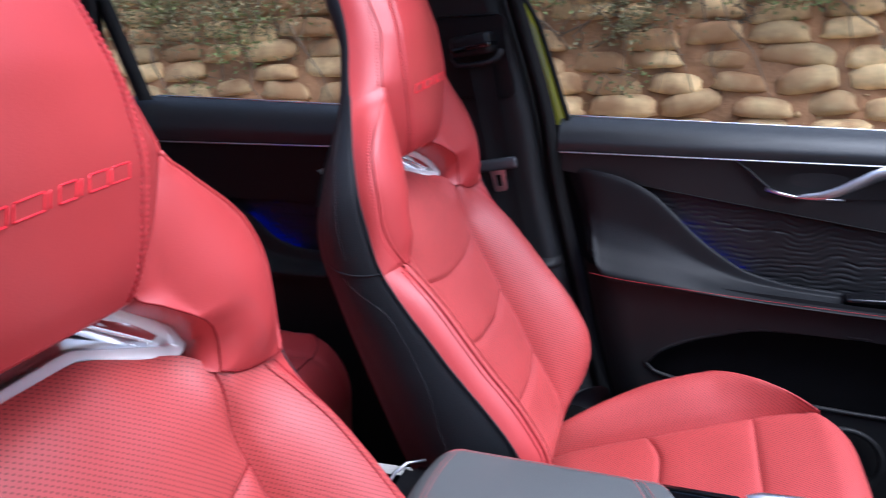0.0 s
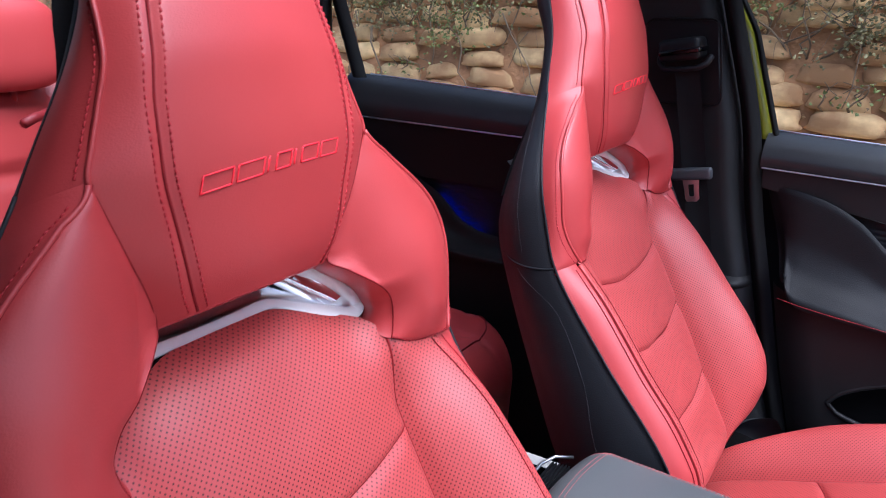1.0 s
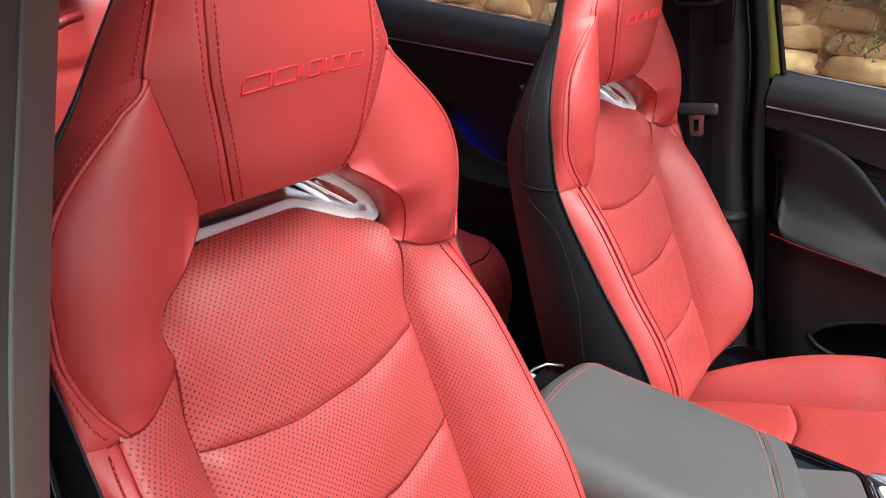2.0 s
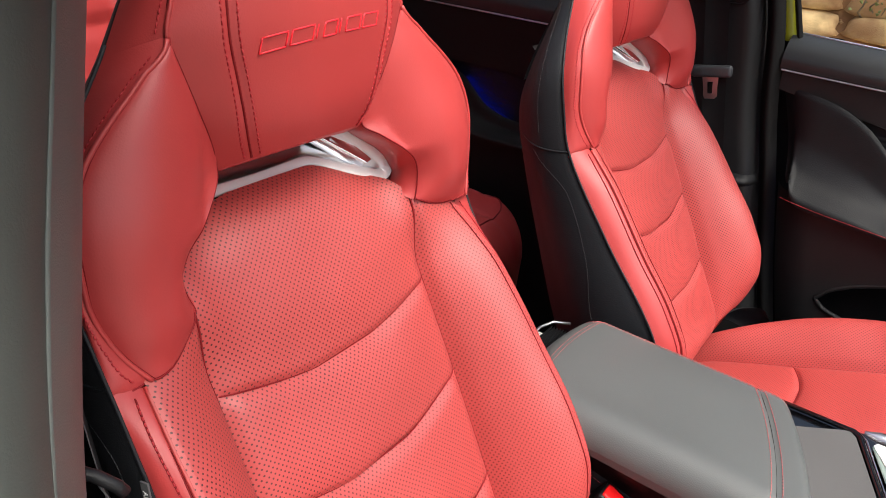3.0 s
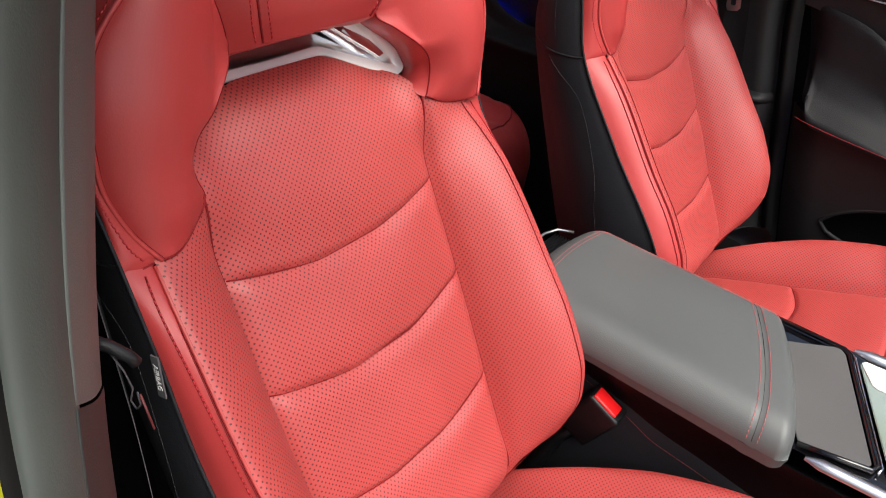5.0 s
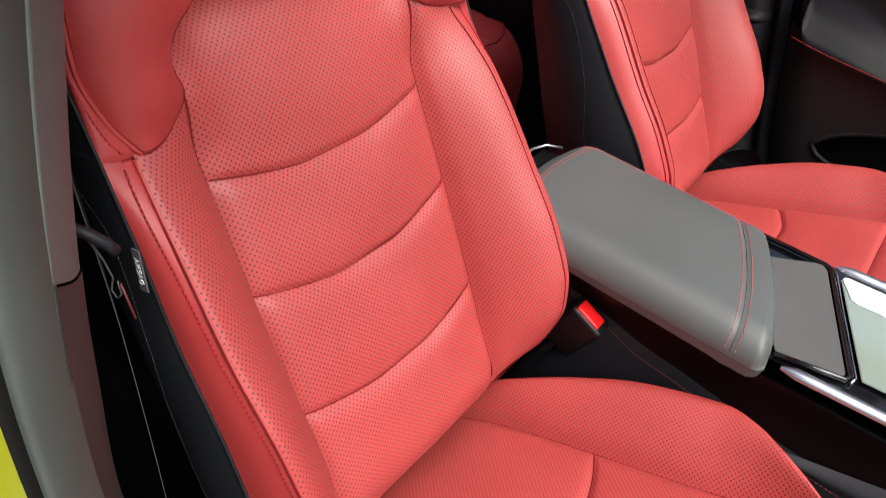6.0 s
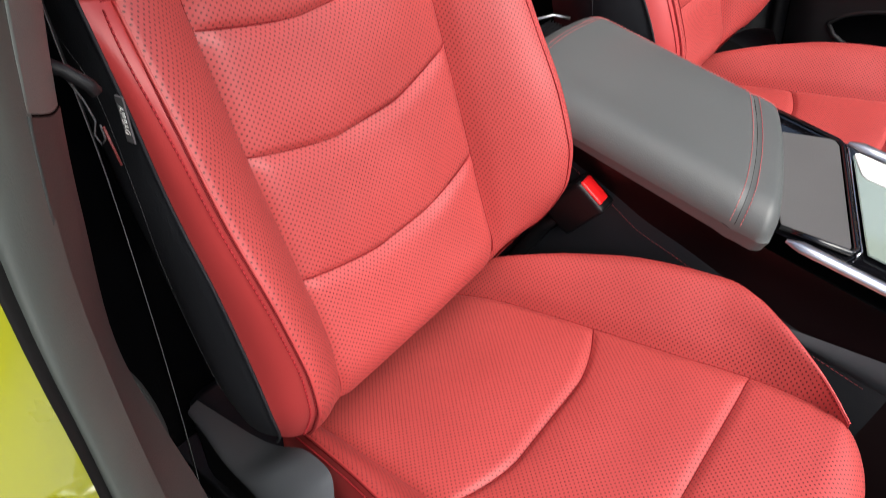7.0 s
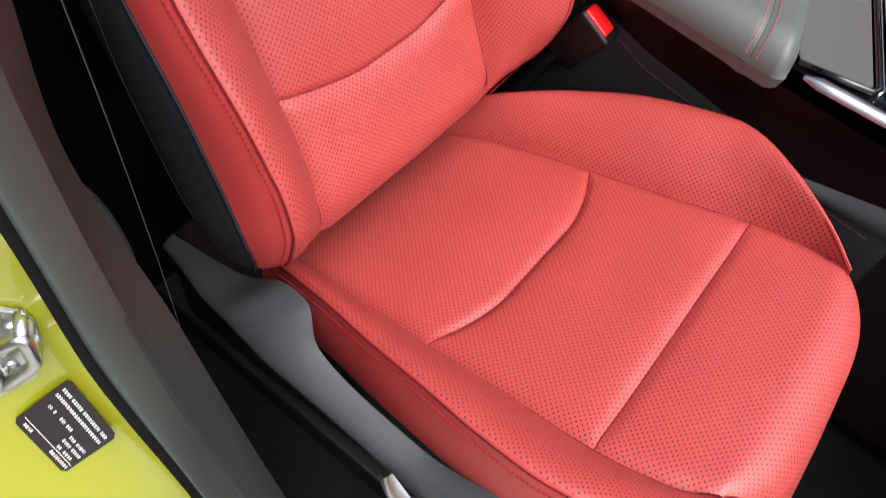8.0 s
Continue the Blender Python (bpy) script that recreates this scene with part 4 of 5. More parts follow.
# sticker with rows of small print
sa, sb, sd = pil(-0.0637, 0.8234, 0.0022), pil(-0.0141, 0.8616, 0.0022), pil(-0.0651, 0.7676, 0.0022)
sticker = thing("type_label", pil(-0.04, 0.8, 0.002), "black sticker with white print on the pillar", "sticker")
su, sv = sb - sa, sd - sa
sn = sv.cross(su).normalized()
if sn.dot(PIL_N) < 0:
    sn = -sn
sticker_face = plate("sticker_face", [sa + su * u + sv * v for u, v in ((0.06, 0), (0.94, 0), (1, 0.05), (1, 0.95), (0.94, 1), (0.06, 1), (0, 0.95), (0, 0.05))], sn * 0.0006, sticker_black, sticker)


def print_bar(u0, v0, u1, v1):
    plate("print_bar", [sa + su * u + sv * v + sn * 0.0008 for u, v in ((u0, v0), (u1, v0), (u1, v1), (u0, v1))], sn * 0.0002, white_print, sticker_face)


rng = random.Random(5)
for u, spans in ((0.86, ((0.06, 0.2), (0.24, 0.42), (0.46, 0.78), (0.82, 0.93))), (0.74, ((0.06, 0.95),)), (0.55, ((0.12, 0.17), (0.22, 0.26), (0.34, 0.42), (0.47, 0.56))),
                 (0.47, ((0.62, 0.72), (0.76, 0.92))), (0.36, ((0.6, 0.74), (0.78, 0.95))), (0.24, ((0.62, 0.7), (0.74, 0.9))), (0.1, ((0.12, 0.26), (0.62, 0.95)))):
    for v0, v1 in spans:
        v = v0
        while v < v1 - 0.01:
            w = rng.uniform(0.018, 0.034)
            print_bar(u - 0.026, v, u + 0.026, min(v + w * 0.8, v1))
            v += w + 0.012
print_bar(0.17, 0.05, 0.18, 0.96)

maroon_tag = material("dull_red_tag", (0.12, 0.02, 0.02), 0.6, vary=0.1)
# belt guide arm with a loose thread beside the driver's backrest
arm = thing("belt_guide_arm", (0.03, -0.3, 1.07), "black curved belt guide rod beside the seat", "rod")
tube("rod", [(-0.03, -0.312, 1.108), (0.0, -0.298, 1.108), (0.015, -0.287, 1.102), (0.0225, -0.279, 1.093), (0.0245, -0.276, 1.087)], 0.0042, dark_plastic, arm, sides=10)
thread = tube("thread", [(0.012, -0.288, 1.1), (0.02, -0.283, 1.082), (0.024, -0.281, 1.068), (0.021, -0.282, 1.056), (0.025, -0.281, 1.05), (0.029, -0.28, 1.056), (0.027, -0.28, 1.066)], 0.0007, thread_grey, arm, "loose grey thread")
tube("thread_tag", [(0.03, -0.28, 1.066), (0.041, -0.28, 1.042)], 0.0009, maroon_tag, thread, "dull red tag end")

# belt strap edge at the driver's pillar
def belt_edge(z):
    return tab(z, (0.4, 0.022), (0.6, 0.018), (0.78, 0.009), (0.9, 0.001), (1.0, -0.007), (1.1, -0.022), (1.2, -0.034), (1.5, -0.075))


strap = thing("seat_belt", (-0.02, -0.27, 0.45), "black woven seat belt hanging beside the driver's pillar", "seat belt")
sheet("webbing", lambda a, b: (Vector((belt_edge(0.4 + 1.1 * b) - 0.041 * a, -0.262 + 0.02 * a - 0.03 * b**3, 0.4 + 1.1 * b)), (a, b)), 6, 30, black_fabric, strap, "black woven webbing", flip=True)
tube("edge_thread", [(belt_edge(0.4 + 1.1 * k / 60), -0.262 - 0.03 * (k / 60) ** 3, 0.4 + 1.1 * k / 60) for k in range(61)], 0.00045, tag_grey, strap, "pale edge thread", sides=5)


def anchor_cover(a, b):
    w, u = a * 2 * math.pi, b * math.pi / 2
    r = math.cos(u) ** 0.6
    return Vector((0.052 + 0.024 * r * math.cos(w) - 0.35 * 0.05 * r * math.sin(w), -0.325 + 0.018 * math.sin(u), 0.808 + 0.05 * r * math.sin(w))), (a, b)


sheet("anchor_bulge", anchor_cover, 28, 10, trim_plastic, pillar, "smooth grey bulge of the trim", flip=True)

# near rear door and the tail, closing the cabin behind
near_rear = thing("near_rear_door", (-0.6, -0.4, 0.3), "closed dark rear door on the near side", "car door", "rear doors")
sheet("door_trim", lambda a, b: (Vector((-1.15 + 1.1 * a, -0.345 - 0.03 * b**2, 0.34 + 0.9 * b)), (a, b)), 10, 14, dark_plastic, near_rear, "dark door trim", flip=True)
sheet("door_skin", lambda a, b: (Vector((-1.15 + 1.1 * a, -0.5 + 0.05 * b**3, 0.3 + 0.94 * b)), (a, b)), 10, 14, yellow_paint, near_rear, "yellow-green outer skin")
sheet("door_top", lambda a, b: (Vector((-1.15 + 1.1 * a, -0.375 - 0.075 * b, 1.24)), (a, b)), 6, 2, black_rubber, near_rear, "black window seal", flip=True)
setting(block("quarter_panel_near", (-2.0, -0.42, 0.3), (-1.1, -0.36, 1.6), dark_plastic, bevel=0.01), "dark rear quarter trim", "trim")
setting(block("pillar_inner_near", (-0.32, -0.36, 1.22), (-0.2, -0.31, 1.6), dark_plastic, bevel=0.01), "dark inner pillar trim", "trim")


# ---- passenger side: pillar, belt, doors ----
def pass_edge(z):
    return tab(z, (0.4, 0.215), (0.6, 0.172), (0.75, 0.135), (0.914, 0.1), (1.08, 0.064), (1.22, 0.043), (1.4, -0.006), (1.62, -0.07))


pillar_far = thing("pillar_passenger_side", (0.0, 1.12, FLOOR_Z), "dark plastic trimmed pillar between the far doors", "pillar", kind="structure")


def far_trim(z0, z1, proud):
    def fn(a, b):
        z = z0 + (z1 - z0) * b
        x = pass_edge(z) - 0.018 - 0.3 * (1 - a)
        r = max(0, (a - 0.9) / 0.1)
        y = 1.098 - proud + 0.05 * r**2
        return Vector((x, y, z)), (x, z)
    return fn


sheet("upper_trim", far_trim(0.925, 1.62, 0.0), 30, 40, far_pillar_plastic, pillar_far, "dark upper pillar trim")
sheet("lower_trim", far_trim(0.37, 0.915, 0.004), 30, 20, far_pillar_plastic, pillar_far, "dark lower pillar trim")
sheet("trim_ledge", lambda a, b: (Vector((pass_edge(0.92) - 0.018 - 0.3 * (1 - a), 1.098 - 0.016 * math.sin(math.pi * b) + 0.05 * max(0, (a - 0.9) / 0.1) ** 2, 0.907 + 0.026 * b)), (a, b)), 30, 8, far_pillar_plastic, pillar_far)
sheet("door_seal", lambda a, b: (Vector((pass_edge(0.37 + 1.25 * b) - 0.02 + 0.034 * a, 1.135 - 0.02 * math.sin(math.pi * a), 0.37 + 1.25 * b)), (a, b)), 8, 40, black_rubber, pillar_far, "black rubber door seal")
sheet("painted_flange", lambda a, b: (Vector((0.043 - 0.06 * b / 0.46 - 0.22 * max(0, b - 0.46) * 0.5 + 0.034 * a, 1.172 - 0.008 * math.sin(math.pi * a), 1.195 + 0.43 * b)), (a, b)), 6, 20, yellow_paint, pillar_far, "yellow-green painted flange")
sheet("window_seal", lambda a, b: (Vector((0.075 - 0.06 * b / 0.46 - 0.22 * max(0, b - 0.46) * 0.5 + 0.012 * a, 1.168 - 0.008 * math.sin(math.pi * a), 1.2 + 0.42 * b)), (a, b)), 4, 20, black_rubber, pillar_far, "black window seal")
sheet("shut_face", lambda a, b: (Vector((pass_edge(0.37 + 0.84 * b) - 0.05 + 0.16 * a, 1.19, 0.37 + 0.84 * b)), (a, b)), 4, 20, black_rubber, pillar_far, "black shut face")
# frame lines of the belt height adjuster
frame_pts = []
for cx, cz, w0 in ((-0.03, 1.275, -90), (-0.045, 1.395, 0), (-0.15, 1.395, 90), (-0.145, 1.275, 180)):
    for k in range(5):
        w = radians(w0 + 22.5 * k)
        frame_pts.append((cx + 0.018 * math.cos(w), 1.094, cz + 0.018 * math.sin(w)))
tube("adjuster_frame", frame_pts, 0.0022, glove_black, pillar_far, closed=True)
sheet("adjuster_plate", lambda a, b: (Vector((-0.16 + 0.145 * a - 0.02 * b, 1.095, 1.26 + 0.15 * b)), (a, b)), 2, 2, glove_black, pillar_far)

belt = thing("seat_belt", (-0.06, 1.08, 1.1), "black seat belt with guide and steel tongue hanging on the pillar", "seat belt")


def ring_plate(name, outer_xz, inner_xz, y, thick, mat, parent, label):
    """A flat plate with a slot: two outlines of as many points, in an upright plane."""
    n = len(outer_xz)
    verts = [(x, yy, z) for yy in (y, y + thick) for line in (outer_xz, inner_xz) for x, z in line]
    faces = []
    for i in range(n):
        j = (i + 1) % n
        faces += [(i, j, n + j, n + i), (2 * n + i, 3 * n + i, 3 * n + j, 2 * n + j), (i, 2 * n + i, 2 * n + j, j), (n + i, n + j, 3 * n + j, 3 * n + i)]
    return solid(name, verts, faces, mat, parent, label, smooth=False)


tilt = Matrix.Rotation(-0.16, 3, "Y")
guide = block("guide_cap", (-0.121, 1.03, 1.34), (-0.045, 1.09, 1.38), glove_black, belt, "black plastic guide", 0.012, 4, turn=tilt)
block("guide_step", (-0.118, 1.026, 1.352), (-0.043, 1.088, 1.362), black_gloss, guide, "", 0.004, 3, turn=tilt)
tube("guide_loop", [(-0.124, 1.07, 1.352), (-0.122, 1.055, 1.335), (-0.112, 1.05, 1.324), (-0.08, 1.046, 1.325), (-0.048, 1.046, 1.33), (-0.034, 1.05, 1.338), (-0.03, 1.06, 1.35)], 0.0055, dark_plastic, belt, "black steel loop", sides=9)
sheet("webbing", lambda a, b: (Vector((-0.095 + 0.174 * (1.322 - (0.62 + 0.702 * b)) + 0.046 * a, 1.064 + 0.003 * math.sin(math.pi * a) + 0.012 * (1 - b), 0.62 + 0.702 * b)), (a, b)), 8, 24, black_fabric, belt, "black woven webbing")
latch = block("latch_guide", (-0.08, 1.048, 1.122), (-0.003, 1.066, 1.145), grey_plastic, belt, "grey plastic slide", 0.008, 4, turn=Matrix.Rotation(-0.15, 3, "Y"))
ring_plate("tongue", [(-0.057, 1.124), (-0.026, 1.129), (-0.024, 1.104), (-0.021, 1.089), (-0.025, 1.083), (-0.043, 1.08), (-0.047, 1.085), (-0.05, 1.1)],
           [(-0.045, 1.113), (-0.034, 1.115), (-0.033, 1.105), (-0.031, 1.094), (-0.0325, 1.0915), (-0.0395, 1.0905), (-0.041, 1.093), (-0.043, 1.103)], 1.052, 0.003, tongue_metal, latch, "steel tongue with a slot")


def sill(x):
    return 1.2145 - 0.053 * x


def door_strip(x):
    return 1.1505 - 0.036 * x if x > -0.2 else 1.1465 - 0.02 * x


def cap(x0, x1, name, parent):
    """Padded upper edge of a door, from the glass to the bright strip."""
    def fn(a, b):
        x = x0 + (x1 - x0) * a
        z = sill(x) + (door_strip(x) - sill(x)) * b
        y = tab(b, (0.0, 1.178), (0.06, 1.168), (0.2, 1.15), (0.45, 1.133), (0.75, 1.124), (1.0, 1.126))
        return Vector((x, y, z)), (x, z)
    return sheet(name, fn, 30, 14, cap_leather, parent, "black padded upper edge")


front_door = thing("passenger_door", (0.5, 1.2, 0.3), "closed dark passenger door with silver handle and padded armrest", "car door", "far doors")
cap(0.066, 1.2, "upper_cap", front_door)
tube("glass_edge", [(0.066 + 1.13 * i / 20, 1.18, sill(0.066 + 1.13 * i / 20) + 0.001) for i in range(21)], 0.0022, satin, front_door, "pale glass edge", sides=6)
sheet("bright_strip", lambda a, b: (Vector((0.07 + 1.1 * a, 1.121 - 0.004 * math.sin(math.pi * b), door_strip(0.07 + 1.1 * a) + 0.0034 * (b - 0.5))), (a, b)), 30, 6, satin, front_door, "thin satin metal strip")


def arm_top(x):
    return tab(x, (0.07, 1.118), (0.13, 1.113), (0.182, 1.102), (0.246, 1.071), (0.29, 1.032), (0.332, 0.99), (0.38, 0.951), (0.438, 0.917), (0.528, 0.895), (0.669, 0.883), (1.2, 0.86))


def arm_low(x):
    return tab(x, (0.1, 0.945), (0.135, 0.917), (0.306, 0.894), (0.506, 0.876), (0.662, 0.864), (1.2, 0.83))


def crease(x):
    return 1.122 - 0.178 * x


def door_back(x0, x1, top, low, y, name, mat, parent, label="", ridges=0.0, nu=60, nv=30):
    def fn(a, b):
        x = x0 + (x1 - x0) * a
        z = top(x) + (min(low(x), top(x) - 0.001) - top(x)) * b
        yy = y
        if ridges:
            wave = z / 0.0098 + 1.2 * noise.noise((x * 20, z * 9, 0.3)) + 0.35 * noise.noise((x * 60, z * 30, 4.0))
            yy += ridges * (0.5 + 0.5 * math.sin(2 * math.pi * wave)) ** 2 * max(0.0, 0.45 + 1.5 * noise.noise((x * 30, math.floor(wave) * 3.7, 9.0)))
        yy -= dent(b * 0.1, -0.0, 0.01)
        return Vector((x, yy, z)), (x, z)
    return sheet(name, fn, nu, nv, mat, parent, label)


door_back(0.072, 1.2, door_strip, lambda x: max(crease(x), arm_top(x) - 0.02), 1.13, "middle_panel", door_plastic, front_door, "dark leather middle panel")
door_back(0.2, 1.2, lambda x: crease(x) - 0.001, lambda x: arm_top(x) - 0.03, 1.14, "patterned_insert", door_plastic, front_door, "dark insert with a wavy relief", ridges=0.002, nu=300, nv=110)


def armrest(a, b):
    x = 0.078 + 1.12 * a
    t, l = arm_top(x), arm_low(x)
    z = t + (l - t) * b
    y = tab(b, (0.0, 1.121), (0.03, 1.117), (0.08, 1.1155), (0.45, 1.112), (0.7, 1.094), (0.86, 1.066), (0.95, 1.052), (1.0, 1.054))
    k = min(1, (t - l) / 0.12)
    y = y if k > 0.9 else y - 0.0 * k
    r = max(0, (0.1 - (x - 0.078)) / 0.1)
    x += 0.06 * b * (1 if a < 0.02 else max(0, 1 - a * 12))
    return Vector((x, y + 0.03 * r**3, z)), (x, z)


tube("panel_seam", [(x, 1.1295, crease(x) - 0.0005) for x in (0.23 + 0.95 * i / 20 for i in range(21))], 0.0016, black_rubber, front_door, "dark seam line", sides=6)
door_arm = sheet("armrest", armrest, 90, 30, door_leather, front_door, "black leather armrest")
row = [Vector((0.14 + 1.0 * i / 60, 1.0495, arm_low(0.14 + 1.0 * i / 60) + 0.008)) for i in range(61)]
stitches("armrest_stitching", row, (0, -1, 0.3), thread_red, door_arm, step=0.005, r=0.00055, fill=0.8)


def pocket_low(x):
    return tab(x, (0.25, 0.725), (0.27, 0.708), (0.35, 0.69), (0.5, 0.67), (0.8, 0.65), (0.9, 0.7))


def pocket_high(x):
    return tab(x, (0.25, 0.729), (0.265, 0.748), (0.311, 0.776), (0.38, 0.8), (0.465, 0.818), (0.6, 0.815), (0.8, 0.79), (0.9, 0.71))


def lower_panel():
    verts, faces, nu, nv = [], [], 110, 60
    for j in range(nv + 1):
        for i in range(nu + 1):
            z = 0.42 + (0.5 * j / nv)
            x0 = pass_edge(z) + 0.022
            x = x0 + (1.2 - x0) * i / nu
            z = 0.42 + (arm_low(x) + 0.012 - 0.42) * j / nv
            y = 1.075 + 0.02 * (1 - j / nv) + 0.03 * max(0, 1 - i / 8) ** 2
            verts.append((x, y, z))
    for j in range(nv):
        for i in range(nu):
            k = j * (nu + 1) + i
            cx, cz = (verts[k][0] + verts[k + nu + 2][0]) / 2, (verts[k][2] + verts[k + nu + 2][2]) / 2
            if 0.25 < cx < 0.9 and pocket_low(cx) < cz < pocket_high(cx):
                continue
            faces.append((k, k + 1, k + nu + 2, k + nu + 1))
    return solid("lower_panel", verts, faces, door_plastic, front_door, "dark grained lower panel")


door_lower = lower_panel()
ring = [(x, 1.083, pocket_high(x)) for x in (0.25 + 0.65 * i / 40 for i in range(41))] + [(x, 1.083, pocket_low(x)) for x in (0.9 - 0.65 * i / 40 for i in range(41))]
tube("pocket_rim", ring, 0.0045, door_plastic, door_lower, "rounded pocket rim", sides=8, closed=True)
sheet("pocket_liner", lambda a, b: (Vector((0.22 + 0.72 * a, 1.14, 0.62 + 0.23 * b)), (a, b)), 4, 4, carpet, door_lower, "black pocket lining")


def lever(a, b):
    """A flat blade that rises from the recess."""
    w = b * 2 * math.pi
    x = 0.5 + 0.175 * a
    z = tab(x, (0.5, 1.074), (0.53, 1.076), (0.56, 1.084), (0.6, 1.104), (0.635, 1.12), (0.675, 1.127))
    thin = 0.011 * min(1, (a * 6) ** 0.5 + 0.15) * tab(a, (0.0, 0.45), (0.35, 0.8), (0.7, 1.0), (1.0, 0.8))
    return Vector((x, 1.098 - 0.01 * math.sin(math.pi * a) + 0.0035 * math.sin(w), z + thin * math.cos(w))), (a, b)


sheet("door_handle", lever, 30, 14, satin, front_door, "satin silver pull handle")
tube("handle_lip", [(0.452, 1.112, 1.084), (0.475, 1.104, 1.078), (0.505, 1.099, 1.0725), (0.54, 1.098, 1.07), (0.58, 1.1, 1.0695)], lambda t: 0.0038 - 0.002 * t, satin, front_door, "bright lower lip of the handle", sides=10)
handle_cup = sheet("handle_cup", lambda a, b: (Vector((0.40 + 0.26 * a + 0.05 * b * (1 - a), 1.127 + 0.004 * math.sin(math.pi * a) * math.sin(math.pi * b), 1.13 - 0.065 * b)), (a, b)), 14, 8, glove_black, front_door, "dark handle recess")
tube("cup_edge", [(0.395, 1.125, 1.134), (0.42, 1.124, 1.117), (0.445, 1.124, 1.094), (0.47, 1.124, 1.074), (0.52, 1.124, 1.066)], 0.0025, door_plastic, handle_cup)
tube("light_strip", [(x, 1.132, arm_top(x) - 0.017) for x in (0.3, 0.32, 0.345, 0.37, 0.4, 0.43)], 0.0022, blue, front_door, "blue light line")
block("window_switch", (0.6, 1.075, 0.884), (0.72, 1.115, 0.892), black_gloss, door_arm, "black window switches", 0.003)
tube("speaker_ring", [(0.62 + 0.07 * math.cos(k * math.pi / 12), 1.07, 0.56 + 0.07 * math.sin(k * math.pi / 12)) for k in range(24)], 0.006, door_plastic, door_lower, "round speaker rim", closed=True)
# outer skin closes the door
sheet("outer_skin", lambda a, b: (Vector((0.05 + 1.2 * a, 1.26 - 0.06 * b**3, 0.3 + 0.82 * b)), (a, b)), 8, 8, yellow_paint, front_door, "yellow-green outer skin")

front_pane = sheet("window_pane", lambda a, b: (Vector((0.07 + 1.1 * a - 0.12 * b * (1 - a), 1.181 - 0.06 * b, sill(0.07 + 1.1 * a) + 0.4 * b)), (a, b)), 6, 6, glass, front_door, "lightly tinted window pane")
front_pane.visible_shadow = False

rear_door = thing("rear_door", (-0.55, 1.2, 0.3), "closed dark rear door with thin metal strip", "car door", "far doors")
cap(-0.96, -0.2, "upper_cap", rear_door)
tube("glass_edge", [(-0.9 + 0.7 * i / 16, 1.18, sill(-0.9 + 0.7 * i / 16) + 0.001) for i in range(17)], 0.0022, satin, rear_door, "pale glass edge", sides=6)
sheet("bright_strip", lambda a, b: (Vector((-1.0 + 0.8 * a, 1.121 - 0.003 * math.sin(math.pi * b), door_strip(-1.0 + 0.8 * a) + 0.004 * (b - 0.5))), (a, b)), 20, 6, satin, rear_door, "thin satin metal strip")
door_back(-1.0, -0.2, door_strip, lambda x: 1.03, 1.13, "middle_panel", shaded_rear_trim, rear_door)
door_back(-1.0, -0.2, lambda x: 1.029, lambda x: 0.9, 1.14, "patterned_insert", shaded_rear_trim, rear_door, "dark insert with a wavy relief", ridges=0.002, nu=160, nv=40)


def rear_arm_top(x):
    return tab(x, (-1.0, 1.05), (-0.75, 1.04), (-0.65, 1.0), (-0.58, 0.94), (-0.5, 0.918), (-0.2, 0.91))


sheet("armrest", lambda a, b: (Vector((-1.0 + 0.8 * a, tab(b, (0.0, 1.119), (0.1, 1.114), (0.5, 1.105), (0.85, 1.06), (1.0, 1.06)), rear_arm_top(-1.0 + 0.8 * a) + (0.87 - rear_arm_top(-1.0 + 0.8 * a)) * b)), (a, b)), 40, 16, shaded_rear_trim, rear_door, "black leather armrest")
sheet("lower_panel", lambda a, b: (Vector((-1.0 + 0.8 * a, 1.085, 0.4 + 0.48 * b)), (a, b)), 10, 10, shaded_rear_trim, rear_door)
tube("light_strip", [(x, 1.131, rear_arm_top(x) - 0.016) for x in (-0.66, -0.63, -0.6, -0.57, -0.54)], 0.0022, blue, rear_door, "blue light line")
sheet("window_frame", lambda a, b: (Vector((-0.9 - 0.045 * (1 - a) - 0.068 * b / 0.18 * 0.18 - 0.05 * b, 1.165 - 0.02 * math.sin(math.pi * a), 1.255 + 0.36 * b)), (a, b)), 8, 12, shaded_rear_trim, rear_door, "black window frame")
sheet("outer_skin", lambda a, b: (Vector((-1.1 + 1.15 * a, 1.26 - 0.06 * b**3, 0.3 + 0.86 * b)), (a, b)), 8, 8, yellow_paint, rear_door, "yellow-green outer skin")
rear_pane = sheet("window_pane", lambda a, b: (Vector((-0.93 + 0.88 * a, 1.181 - 0.06 * b, sill(-0.93 + 0.88 * a) + 0.4 * b)), (a, b)), 6, 6, glass, rear_door, "lightly tinted window pane")
rear_pane.visible_shadow = False
setting(block("quarter_panel", (-2.0, 1.12, 0.4), (-1.0, 1.16, 1.62), door_plastic, bevel=0.01), "dark rear quarter trim", "trim")
setting(block("roof_rail_far", (-2.0, 1.05, 1.55), (0.6, 1.16, 1.63), door_plastic, bevel=0.02), "dark rail above the far doors", "trim")
setting(block("roof_rail_near", (-2.0, -0.38, 1.57), (0.6, -0.27, 1.65), door_plastic, bevel=0.02), "dark rail above the near doors", "trim")

# ---- centre console ----
console = thing("centre_console", (0.35, 0.36, FLOOR_Z), "dark centre console with grey padded lid and glossy black panel", "console")


def lid_front(y):
    return 0.397 - 0.36 * (y - 0.24) - 0.6 * (y - 0.355) ** 2


def lid_point(a, b):
    ua, ub = 0.5 - 0.5 * math.cos(math.pi * a), 0.5 - 0.5 * math.cos(math.pi * b)
    y = 0.235 + 0.243 * ub
